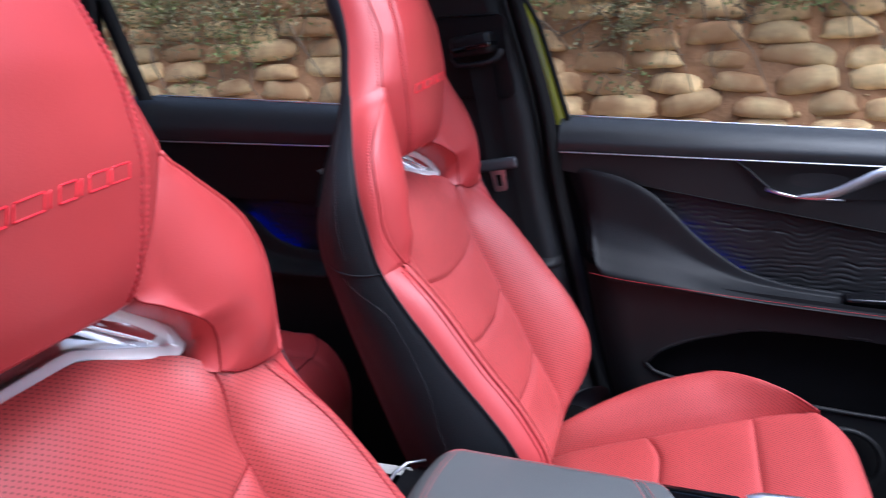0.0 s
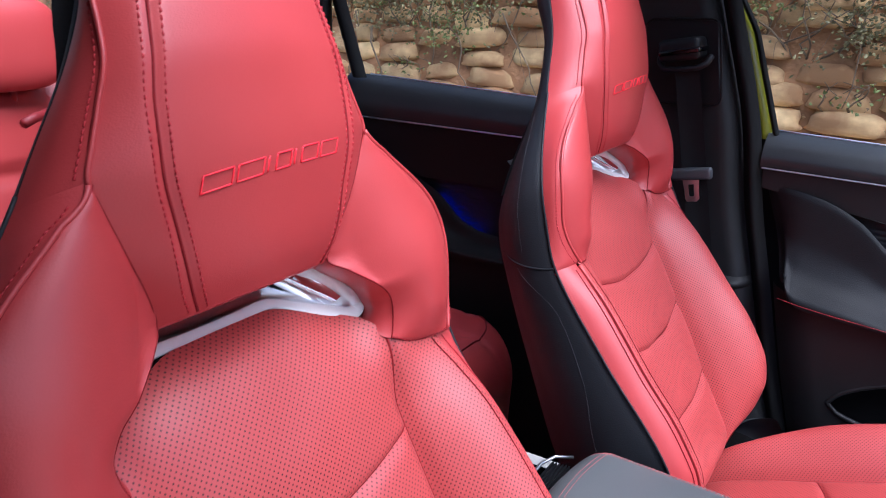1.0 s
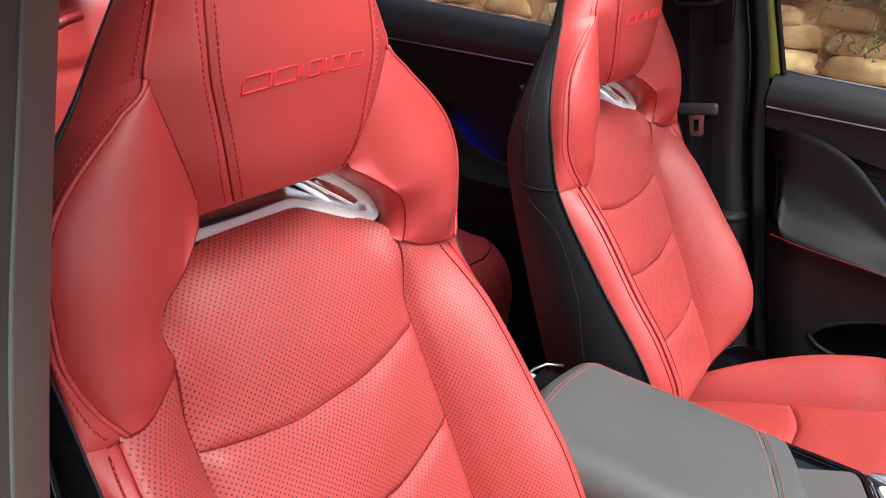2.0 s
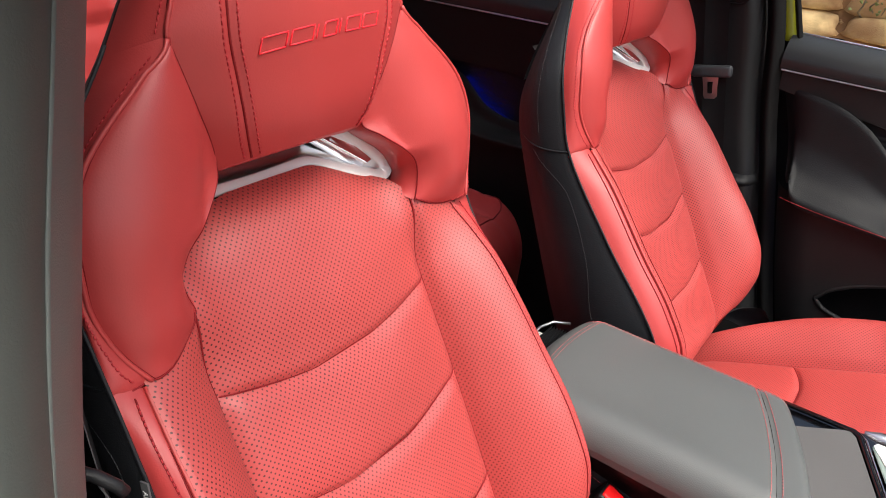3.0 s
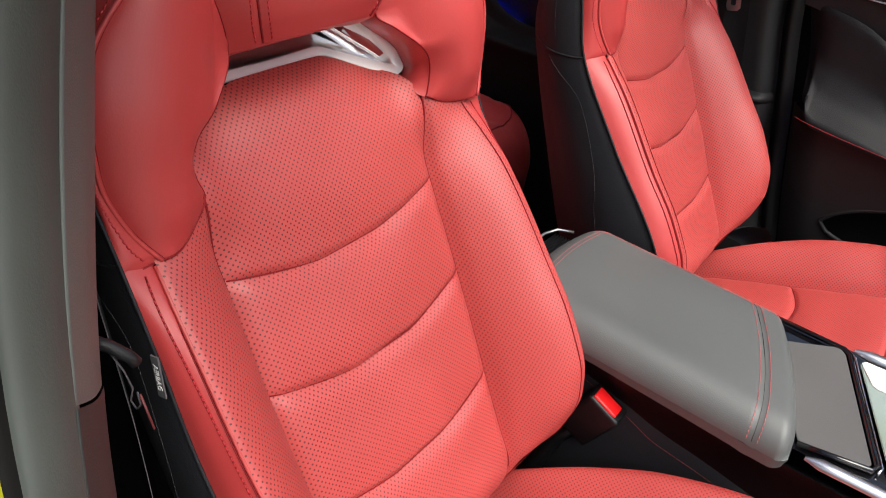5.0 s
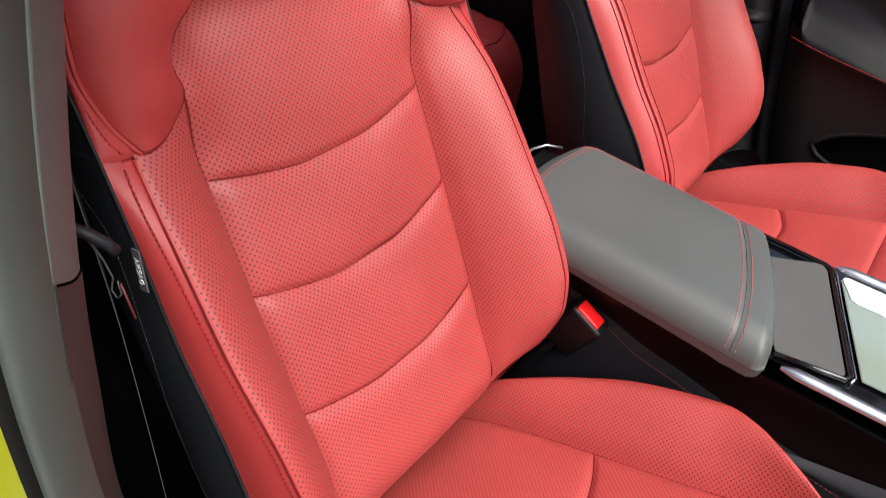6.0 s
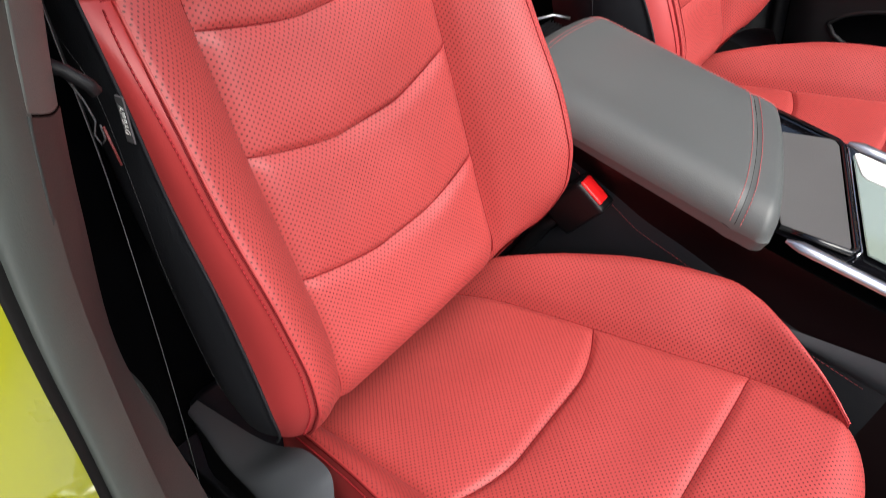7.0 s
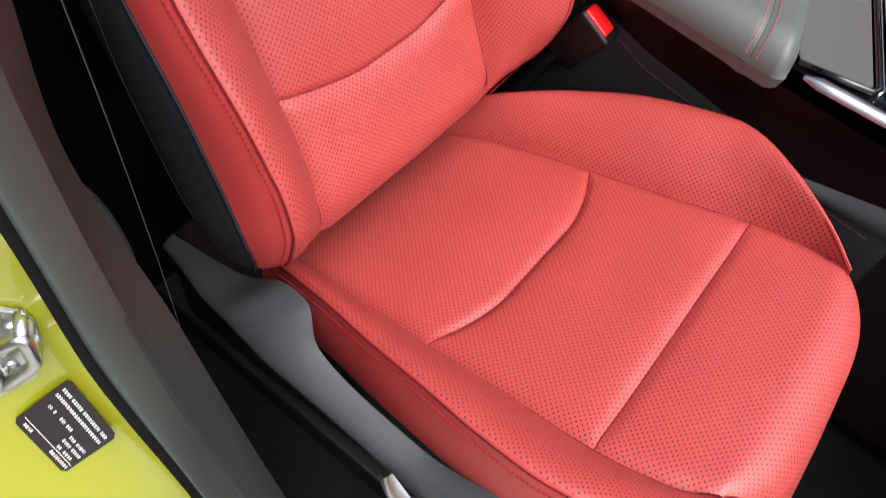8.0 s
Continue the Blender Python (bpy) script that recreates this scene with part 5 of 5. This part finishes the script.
    x0, x1 = 0.005 + 1.0 * (y - 0.355) ** 2, lid_front(y)
    x = x0 + (x1 - x0) * ua
    z = 0.884 - 0.045 * x + 0.004 * math.sin(math.pi * ub)
    r, nose_r = 0.04, 0.02
    ex = max(0, 1 - (x - x0) / r) - max(0, 1 - (x1 - x) / nose_r)
    ey = max(0, 1 - 0.243 * ub / r) - max(0, 1 - 0.243 * (1 - ub) / r)
    t = math.hypot(ex, ey)
    if t > 1:
        x += ex * (r if ex > 0 else nose_r) * (1 - 1 / t)
        y += ey * r * (1 - 1 / t)
        t = 1.0
    z -= r * (1 - math.sqrt(1 - t * t)) * 0.9
    sx = x1 - 0.044 - 0.12 * (y - 0.355) ** 2
    z += dent(abs(x - sx), 0.0022, 0.0035)
    return Vector((x, y, z)), (x, y)


lid = sheet("lid", lid_point, 90, 60, console_leather, console, "grey padded leather lid", flip=False)


def lid_skirt(a, b):
    n = a * 4
    k = min(int(n), 3)
    f = n - k
    p = {0: (f, 0), 1: (1, f), 2: (1 - f, 1), 3: (0, 1 - f)}[k]
    v, _ = lid_point(*p)
    mid = Vector((0.2, 0.355, v.z))
    v = v + (mid - v) * 0.02 * b
    return Vector((v.x, v.y, v.z - (0.011 + 0.02 * max(0, v.x - 0.13)) * b)), (a, b)


sheet("lid_skirt", lid_skirt, 120, 4, console_leather, lid, flip=True)


def lid_line(off, n=50):
    """A line across the lid, off metres behind its front edge."""
    out = []
    for i in range(n):
        b = 0.04 + 0.92 * i / (n - 1)
        ub = 0.5 - 0.5 * math.cos(math.pi * b)
        y = 0.235 + 0.243 * ub
        x0, x1 = 0.005 + 1.0 * (y - 0.355) ** 2, lid_front(y)
        x = x1 - 0.044 - 0.12 * (y - 0.355) ** 2 + off
        ua = (x - x0) / (x1 - x0)
        out.append(lid_point(math.acos(1 - 2 * ua) / math.pi, b)[0])
    return out


for off in (-0.0062, 0.0062):
    stitches("lid_stitching", lid_line(off), (0, 0, 1), thread_pale, lid, step=0.0052, r=0.0005)
tube("lid_seam", [p + Vector((0, 0, 0.0004)) for p in lid_line(0.0)], 0.0004, black_rubber, lid, "dark seam across the lid", sides=5)
for off in (0.024, 0.03):
    side = []
    for i in range(60):
        a = 0.1 + 0.8 * i / 59
        y_t = 0.478 - off
        ub = (y_t - 0.235) / 0.243
        side.append(lid_point(a, math.acos(1 - 2 * ub) / math.pi)[0])
    stitches("lid_stitching", side, (0, 0, 1), thread_pale, lid, step=0.0052, r=0.0004)
for off in (0.028, 0.034):
    rear = []
    for i in range(40):
        b = 0.08 + 0.84 * i / 39
        y = 0.235 + 0.243 * (0.5 - 0.5 * math.cos(math.pi * b))
        x0, x1 = 0.005 + 1.0 * (y - 0.355) ** 2, lid_front(y)
        ua = off / (x1 - x0)
        rear.append(lid_point(math.acos(1 - 2 * ua) / math.pi, b)[0])
    stitches("lid_stitching", rear, (0, 0, 1), thread_pale, lid, step=0.0052, r=0.0004)
sheet("side_panel", lambda a, b: (Vector((-0.02 + 1.05 * a, 0.272 - 0.02 * max(0, (b - 0.85) / 0.15) ** 2, 0.4 + (0.825 - 0.02 * a - 0.4) * b)), (a, b)), 20, 12, maroon, console, "dark maroon side panel")
sheet("side_panel", lambda a, b: (Vector((-0.02 + 1.05 * a, 0.477, 0.4 + (0.83 - 0.4) * b)), (a, b)), 20, 12, maroon, console, "dark maroon side panel", flip=True)
block("core", (-0.02, 0.285, FLOOR_Z), (1.0, 0.465, 0.79), glove_black, console, "dark console body", 0.01)


def ledge_z(x):
    return tab(x, (-0.02, 0.835), (0.1, 0.805), (0.161, 0.785), (0.208, 0.768), (0.243, 0.754), (0.3, 0.746), (0.362, 0.735), (0.45, 0.72), (1.0, 0.68))


knee_pad = sheet("knee_pad", lambda a, b: (Vector((-0.02 + 0.6 * a, tab(b, (0, 0.2715), (0.06, 0.266), (0.25, 0.262), (1, 0.268)), ledge_z(-0.02 + 0.6 * a) - 0.3 * b)), (a, b)), 40, 20, black_leather, console, "black padded lower side", flip=True)
stitches("knee_stitching", [(x, 0.2635, ledge_z(x) - 0.014) for x in (0.0 + 0.56 * i / 50 for i in range(51))], (0, -1, 0.6), piping_red, knee_pad, step=0.006, r=0.0004)
sheet("grey_insert", lambda a, b: (Vector((0.44 + 0.5 * a, 0.268 - 0.006 * math.sin(math.pi * b), 0.70 + 0.06 * b * min(1, 0.25 + a * 2))), (a, b)), 16, 8, grey_plastic, console, "grey plastic insert")
# glossy deck, tray and bright rail ahead of the lid
deck = [(0.30, 0.266, 0.832), (0.84, 0.266, 0.845), (0.84, 0.462, 0.853), (0.27, 0.484, 0.846)]


def deck_at(x, y):
    return 0.836 + 0.02 * (x - 0.39) + 0.06 * (y - 0.27)


sheet("glossy_deck", lambda a, b: (Vector((0.28 + 0.62 * a, 0.262 + 0.215 * b, deck_at(0.28 + 0.62 * a, 0.262 + 0.215 * b))), (a, b)), 10, 6, black_gloss, console, "glossy black deck")
tray_xy = [(0.30, 0.424), (0.333, 0.44), (0.376, 0.464), (0.384, 0.465), (0.391, 0.458), (0.458, 0.29), (0.455, 0.281), (0.385, 0.272)]
tray = plate("tray_mat", [(x, y, deck_at(x, y) + 0.003) for x, y in tray_xy], (0, 0, 0.002), tray_mat, console, "grey rubber tray mat", 0.0008)
rim = [(0.295, 0.474), (0.387, 0.467), (0.396, 0.459), (0.463, 0.29), (0.460, 0.28), (0.385, 0.267)]
tube("tray_rim", [(x, y, deck_at(x, y) + 0.005) for x, y in rim], 0.0035, black_gloss, tray, "black tray rim", sides=8)
tube("tray_rim_bright", [(x + 0.006, y + 0.001, deck_at(x, y) + 0.004) for x, y in rim[1:5]], 0.0016, chrome, tray, "thin bright line", sides=6)


def rail_fn(y, sg):
    def fn(a, b):
        x = 0.398 + 0.5 * a
        r = 0.0085 * min(1, (a * 160) ** 0.5 + 0.35)
        w = math.pi * b
        return Vector((x, y + sg * r * math.cos(w), deck_at(x, y) + r * math.sin(w) * 0.9)), (a, b)
    return fn


sheet("bright_rail", rail_fn(0.2565, 1), 30, 10, satin, console, "satin silver rail", flip=True)
sheet("bright_rail", rail_fn(0.479, 1), 30, 10, satin, console, "satin silver rail", flip=True)
touch_panel = plate("touch_panel", [(x, y, deck_at(x, y) + 0.0035) for x, y in ((0.475, 0.29), (0.78, 0.29), (0.78, 0.455), (0.415, 0.46), (0.41, 0.45))], (0, 0, 0.0025), sky_tinted_gloss, console, "glossy black control panel with a pale sky reflection in its colour", 0.0008)
# bright sky reflection on the panel, modelled as a thin white plate
plate("sky_glint", [(x, y, deck_at(x, y) + 0.0061) for x, y in ((0.414, 0.445), (0.411, 0.452), (0.415, 0.457), (0.47, 0.4555), (0.478, 0.45), (0.48, 0.42), (0.474, 0.414), (0.437, 0.414), (0.43, 0.418))], (0, 0, 0.0015), white_print, touch_panel, "white plate standing in for a sky reflection", 0.0005)
tube("selector_ring", [(0.53 + 0.026 * math.cos(k * math.pi / 12), 0.335 + 0.026 * math.sin(k * math.pi / 12), deck_at(0.53, 0.335) + 0.007) for k in range(24)], 0.003, chrome, touch_panel, "chrome selector ring", closed=True)
# air outlet at the back of the console
vent_rim = tube("vent_rim", [(-0.012, 0.3, 0.838), (-0.02, 0.32, 0.856), (-0.024, 0.36, 0.866), (-0.024, 0.4, 0.868), (-0.016, 0.425, 0.868), (0.004, 0.44, 0.866)], 0.0022, throat_chrome, console, "chrome vent rim", sides=8)
for k in range(9):
    block("vent_slat", (-0.02 + 0.0045 * k, 0.31, 0.835 + 0.002 * k), (-0.0185 + 0.0045 * k, 0.43, 0.858), glove_black, vent_rim, "", 0)

buckle = thing("seat_belt_buckle", (0.17, 0.24, 0.65), "black seat belt buckle with red release button", "buckle")
bt = Matrix.Rotation(0.08, 3, "X") @ Matrix.Rotation(0.5, 3, "Y")
bmid = Vector((0.181, 0.247, 0.777)) - bt @ Vector((0, 0, 0.04))
buckle_body = block("buckle_body", tuple(bmid - Vector((0.025, 0.016, 0.04))), tuple(bmid + Vector((0.025, 0.016, 0.04))), glove_black, buckle, "black plastic body", 0.006, 3, turn=bt)
block("red_button", tuple(bmid + bt @ Vector((-0.003, -0.001, 0.0385)) - Vector((0.0185, 0.0105, 0.004))), tuple(bmid + bt @ Vector((-0.003, -0.001, 0.0385)) + Vector((0.0185, 0.0105, 0.004))), button_red, buckle_body, "bright red button", 0.003, 2, turn=bt)
tube("buckle_stalk", [bmid + bt @ Vector((0, 0, -0.035)), bmid + bt @ Vector((0, 0, -0.08)), Vector((0.1, 0.235, 0.6)), Vector((0.08, 0.23, 0.5))], 0.011, glove_black, buckle, "black stalk")

# ---- rear bench ----
bench = thing("rear_bench", (-0.75, 0.37, FLOOR_Z), "red leather rear bench with head restraints", "car seat")


def bench_front_x(e):
    return -0.30 - 0.13 * max(0, 1 - e / 0.17) ** 2


def bench_top(a, b):
    y = 0.06 + 0.94 * a
    e = min(a, 1 - a) * 0.94
    fr = bench_front_x(e)
    z = 0.797 - 0.045 * max(0, 1 - e / 0.09) ** 2
    if b < 0.6:
        x = -1.0 + (fr - 0.085 + 1.0) * b / 0.6
        z += 0.008 * math.sin(math.pi * b / 0.6)
    else:
        w = (b - 0.6) / 0.4 * math.pi / 2
        x = fr - 0.085 + 0.085 * math.sin(w)
        z -= 0.1 * (1 - math.cos(w))
    z += dent(abs(e - 0.17), 0.004, 0.006) + dent(abs(x - fr + 0.1), 0.003, 0.005)
    return Vector((x, y, z)), (x, y)


sheet("bench_cushion", bench_top, 120, 60, leather, bench, "red leather cushion")
sheet("bench_front", lambda a, b: (Vector((bench_front_x(min(a, 1 - a) * 0.94) - 0.02 * b, 0.06 + 0.94 * a, 0.697 - 0.045 * max(0, 1 - min(a, 1 - a) * 0.94 / 0.09) ** 2 - 0.3 * b)), (a, b)), 60, 4, leather, bench)
tube("bench_piping", [bench_top(0.02 + 0.96 * i / 60, 0.66)[0] + Vector((0, 0, 0.0015)) for i in range(61)], 0.002, piping_red, bench, "dark red piping", sides=6)


def bench_back(a, b):
    y = -0.12 + 1.12 * a
    z = 0.76 + 0.565 * b
    x = -0.82 - 0.26 * (z - 0.7)
    col = abs(((y - 0.13 + 0.24) % 0.48) - 0.24)
    x += 0.025 * (1 - (col / 0.24) ** 4) + dent(abs(z - 0.98), 0.012, 0.012) + dent(abs(z - 1.16), 0.012, 0.012)
    x -= 0.05 * max(0, (b - 0.88) / 0.12) ** 2
    return Vector((x, y, z)), (y, z)


sheet("bench_backrest", bench_back, 110, 50, leather, bench, "red leather backrest", flip=False)


def rest(yc):
    def fn(a, b):
        w, u = a * 2 * math.pi, (b - 0.5) * math.pi
        p = 0.45
        cx, cy = math.copysign(abs(math.cos(w)) ** p, math.cos(w)), math.copysign(abs(math.sin(w)) ** p, math.sin(w))
        k = abs(math.cos(u)) ** 0.4
        z = 1.365 + 0.075 * math.copysign(abs(math.sin(u)) ** 0.6, math.sin(u))
        return Vector((-0.955 + 0.05 * cx * k - 0.1 * (z - 1.3), yc + 0.135 * cy * k, z)), (a, b)
    pad = sheet("headrest", fn, 40, 24, leather, bench, "red leather headrest")
    for s in (-0.05, 0.05):
        tube("headrest_post", [(-0.955, yc + s, 1.2), (-0.96, yc + s, 1.3)], 0.006, chrome, pad, sides=10)


rest(0.25)
rest(0.69)
tube("pull_strap", [(-0.86, 0.30, 1.262), (-0.85, 0.27, 1.258), (-0.84, 0.245, 1.252)], 0.008, piping_red, bench, "dark red pull loop")
block("shelf_latch", (-0.985, 0.41, 1.315), (-0.965, 0.435, 1.335), satin, bench, "bright latch", 0.004)

# ---- outside ----
ground_m = material("red_earth_ground", (0.22, 0.13, 0.08), 0.95, bump=0.8, scale=20.0, vary=0.35, vary_scale=2.0)
# out of view; kept pale to bounce light onto the near sides
bounce_m = material("pale_bounce_surface", (0.34, 0.33, 0.31), 0.9, bump=0.7, scale=120.0, vary=0.2)
earth_m = material("brown_earth", (0.36, 0.19, 0.09), 0.95, bump=1.0, scale=30.0, vary=0.45, vary_scale=4.0)
twig_m = material("dry_twig", (0.2, 0.15, 0.1), 0.9, vary=0.3)
tagged(sheet("ground", lambda a, b: (Vector((-300 + 600 * a, -300 + 600 * b, 0.0)), (a, b)), 2, 2, ground_m), "reddish earth ground", "ground", kind="structure")
tagged(block("road", (-40, -7.0, -0.2), (40, 2.35, 0.02), bounce_m, bevel=0.01), "pale unseen ground under the car that bounces light up", "road", kind="structure")


def stone_material():
    """Sandstone with its own tone on every stone, and earth smeared over it."""
    m = material("sandstone", (0.78, 0.56, 0.28), 0.92, bump=0.8, scale=60.0, vary=0.22, vary_scale=3.0)
    n, l = m.node_tree.nodes, m.node_tree.links
    b = n["Principled BSDF"]
    info = n.new("ShaderNodeObjectInfo")
    hsv = n.new("ShaderNodeHueSaturation")
    mr = n.new("ShaderNodeMapRange")
    mr.inputs["To Min"].default_value, mr.inputs["To Max"].default_value = 0.6, 1.15
    l.new(info.outputs["Random"], mr.inputs["Value"])
    l.new(mr.outputs[0], hsv.inputs["Value"])
    l.new(b.inputs["Base Color"].links[0].from_socket, hsv.inputs["Color"])
    geo = n.new("ShaderNodeNewGeometry")
    dirt = n.new("ShaderNodeTexNoise")
    dirt.inputs["Scale"].default_value, dirt.inputs["Detail"].default_value = 4.5, 8.0
    l.new(geo.outputs["Position"], dirt.inputs["Vector"])
    ramp = n.new("ShaderNodeMapRange")
    ramp.inputs["From Min"].default_value, ramp.inputs["From Max"].default_value = 0.38, 0.57
    l.new(dirt.outputs["Fac"], ramp.inputs["Value"])
    mix = n.new("ShaderNodeMix")
    mix.data_type = "RGBA"
    l.new(ramp.outputs[0], mix.inputs["Factor"])
    l.new(hsv.outputs[0], mix.inputs["A"])
    mix.inputs["B"].default_value = (0.4, 0.225, 0.105, 1)
    l.new(mix.outputs["Result"], b.inputs["Base Color"])
    return m


stone_m = stone_material()
WALL_Y = 3.4


def bank_y(x, z):
    return WALL_Y + 0.22 * (z - 0.8) + 0.08 * noise.noise((x * 1.3, z * 1.6, 0)) + 0.03 * noise.noise((x * 5, z * 5, 2))


bank = thing("earth_bank", (0, WALL_Y, 0), "brown earth bank faced with rounded stones", "wall", kind="structure")
sheet("earth", lambda a, b: (Vector((-9 + 18 * a, bank_y(-9 + 18 * a, 3.0 * b), 3.0 * b)), (a, b)), 160, 50, earth_m, bank, "bare brown earth")


# plain wall added out of view, to hold back low light on the near side
sky_block = block("sky_block_near", (-14, -3.3, 0.0), (14, -3.0, 2.0), earth_m, bevel=0.03)
tagged(sky_block, "plain brown wall added out of view to block low light", "wall", kind="structure")


def leaf_material(name, colour):
    m = material(name, colour, 0.55, vary=0.3, vary_scale=12.0)
    m.node_tree.nodes["Principled BSDF"].inputs["Transmission Weight"].default_value = 0.0
    return m


leaf_a, leaf_b = leaf_material("green_leaves", (0.19, 0.23, 0.07)), leaf_material("dull_leaves", (0.2, 0.18, 0.08))
rng = random.Random(11)


def leaf_clump(x, z, n, spread, mat):
    verts, faces = [], []
    for _ in range(n):
        p = Vector((x + rng.gauss(0, spread), bank_y(x, z) - 0.06 - abs(rng.gauss(0, 0.12)), z + rng.gauss(0, spread * 0.6)))
        d = Vector((rng.uniform(-1, 1), rng.uniform(-1, 0.3), rng.uniform(-0.8, 0.6))).normalized()
        s = d.cross(Vector((rng.uniform(-1, 1), rng.uniform(-1, 1), rng.uniform(-1, 1)))).normalized()
        ln, wd = rng.uniform(0.014, 0.03), rng.uniform(0.005, 0.01)
        k = len(verts)
        up = d.cross(s) * 0.006
        verts += [p, p + d * ln * 0.45 + s * wd + up, p + d * ln, p + d * ln * 0.45 - s * wd + up, p + d * ln * 0.5 - up]
        faces += [(k, k + 4, k + 1), (k + 1, k + 4, k + 2), (k, k + 3, k + 4), (k + 4, k + 3, k + 2)]
    return verts, faces


def shrub(x, z, n, spread, mat, label):
    bush = thing("shrub", (x, bank_y(x, z) - 0.02, z), label, "plant", "plants on the bank")
    verts, faces = [], []
    for k in range(5):
        v, f = leaf_clump(x + rng.gauss(0, spread * 0.7), z + rng.gauss(0, spread * 0.4), n // 5, spread * 0.45, mat)
        faces += [tuple(i + len(verts) for i in q) for q in f]
        verts += v
    solid("leaves", verts, faces, mat, bush, "small green leaves", kind="stuff")
    vt, ft = [], []
    for _ in range(6):
        p = Vector((x + rng.gauss(0, spread * 0.5), bank_y(x, z) - 0.02, z - spread))
        pts = [p]
        for s in range(5):
            p = p + Vector((rng.gauss(0, 0.05), rng.uniform(-0.05, 0.02), spread * 0.35))
            pts.append(p)
        v, f = tube_data(pts, lambda t: 0.006 * (1 - 0.7 * t), 5)
        ft += [tuple(i + len(vt) for i in q) for q in f]
        vt += v
    solid("brushwood", vt, ft, twig_m, bush, "thin dry brushwood", kind="stuff")


for i in range(74):
    x = rng.uniform(-5.6, 3.2)
    z = rng.uniform(1.33, 1.9) if i < 50 else rng.uniform(1.9, 2.8)
    shrub(x, z, rng.randint(90, 240), rng.uniform(0.1, 0.22), leaf_a if rng.random() < 0.6 else leaf_b, "low scrub with small green leaves on the bank")
for i in range(16):
    shrub(rng.uniform(-5.5, 3.2), rng.uniform(0.95, 1.5), rng.randint(14, 34), 0.08, leaf_a, "small green plant between the stones")

# thick brush hanging over the top of the bank
vt, ft = [], []
for _ in range(640):
    cx = rng.uniform(-6.0, 3.6)
    edge = 1.5 + 0.16 * noise.noise((cx * 1.7, 0, 4.4))
    cz = edge + 1.3 * rng.random() ** 1.4
    v, f = leaf_clump(cx, cz, 46, 0.17, leaf_b)
    out = rng.uniform(0.0, 0.4) * min(1, 0.25 + (cz - edge) / 0.5)
    ft += [tuple(i + len(vt) for i in q) for q in f]
    vt += [p - Vector((0, out, 0)) for p in v]
tagged(solid("brush", vt, ft, leaf_b), "thick dull green brush on top of the bank", "bushes", kind="stuff")

# hanging roots and dry stems
vt, ft = [], []
for i in range(430):
    stout = i < 90
    p = Vector((rng.uniform(-5.6, 3.2), 0, rng.uniform(1.3, 2.0)))
    p.y = bank_y(p.x, p.z) - 0.05 - (rng.uniform(0.0, 0.12) if stout else 0.0)
    pts = [p]
    drift = rng.gauss(0, 0.035)
    for s in range(8 if stout else 6):
        p = p + Vector((drift + rng.gauss(0, 0.018), rng.gauss(-0.002, 0.012), -rng.uniform(0.04, 0.13) if stout else rng.uniform(-0.1, 0.03)))
        pts.append(p)
    thick = rng.uniform(0.004, 0.0075) if stout else 0.0022
    v, f = tube_data(pts, lambda t, thick=thick: thick * (1 - 0.6 * t), 6 if stout else 5)
    ft += [tuple(i + len(vt) for i in q) for q in f]
    vt += v
tagged(solid("dry_roots", vt, ft, twig_m), "dry roots and stems hanging over the bank", "roots", kind="stuff")

# flat-bottomed domed stones in staggered courses, alike shapes sharing a mesh
stone_meshes = []
for k in range(9):
    bm = bmesh.new()
    bmesh.ops.create_uvsphere(bm, u_segments=16, v_segments=10, radius=0.5)
    for v in bm.verts:
        n = 1 + 0.16 * noise.noise(v.co * 2.2 + Vector((k * 7.3, 0, 0))) + 0.05 * noise.noise(v.co * 7 + Vector((0, k * 3.1, 0)))
        p = [math.copysign(abs(c * 2) ** 0.64, c) / 2 for c in v.co]
        v.co = Vector((p[0] * n * (1 + 0.12 * (p[2] < 0)), p[1] * n, (p[2] if p[2] > 0 else p[2] * 0.5) * n + 0.1))
    me = bpy.data.meshes.new("stone")
    bm.to_mesh(me)
    bm.free()
    me.polygons.foreach_set("use_smooth", [True] * len(me.polygons))
    me.materials.append(stone_m)
    stone_meshes.append(me)
count = 0
for r in range(10):
    z = 0.72 + 0.106 * r
    x = -5.0 + 0.15 * (r % 2)
    while x < 2.8:
        pitch = rng.uniform(0.25, 0.33)
        if rng.random() < 0.95 - 0.05 * max(0, r - 5) and count < 290:
            ob = new("stone", stone_meshes[rng.randrange(9)])
            ob.parent = bank
            px, pz = x + pitch / 2, z + rng.gauss(0, 0.012)
            ob.location = Vector((px, bank_y(px, pz) + 0.052 + rng.gauss(0, 0.01), pz)) - bank.location
            ob.scale = (pitch * rng.uniform(0.78, 1.0), rng.uniform(0.17, 0.22), rng.uniform(0.125, 0.158))
            ob.rotation_euler = (rng.gauss(0, 0.08), rng.gauss(0, 0.07), rng.gauss(0, 0.1))
            count += 1
        x += pitch

# pebbles and clods pressed into the earth between the stones
vt, ft = [], []
for _ in range(700):
    px, pz = rng.uniform(-5.6, 3.0), rng.uniform(0.6, 1.9)
    c = Vector((px, bank_y(px, pz), pz))
    r0 = rng.uniform(0.006, 0.018)
    k = len(vt)
    vt += [c + Vector(d) * r0 * rng.uniform(0.7, 1.3) for d in ((1, 0, 0), (-1, 0, 0), (0, 1, 0), (0, -1, 0), (0, 0, 0.8), (0, 0, -0.8))]
    ft += [(k + a, k + b, k + c2) for a, b, c2 in ((0, 2, 4), (2, 1, 4), (1, 3, 4), (3, 0, 4), (2, 0, 5), (1, 2, 5), (3, 1, 5), (0, 3, 5))]
solid("pebbles", vt, ft, stone_m, bank, "small pebbles and clods", kind="stuff")
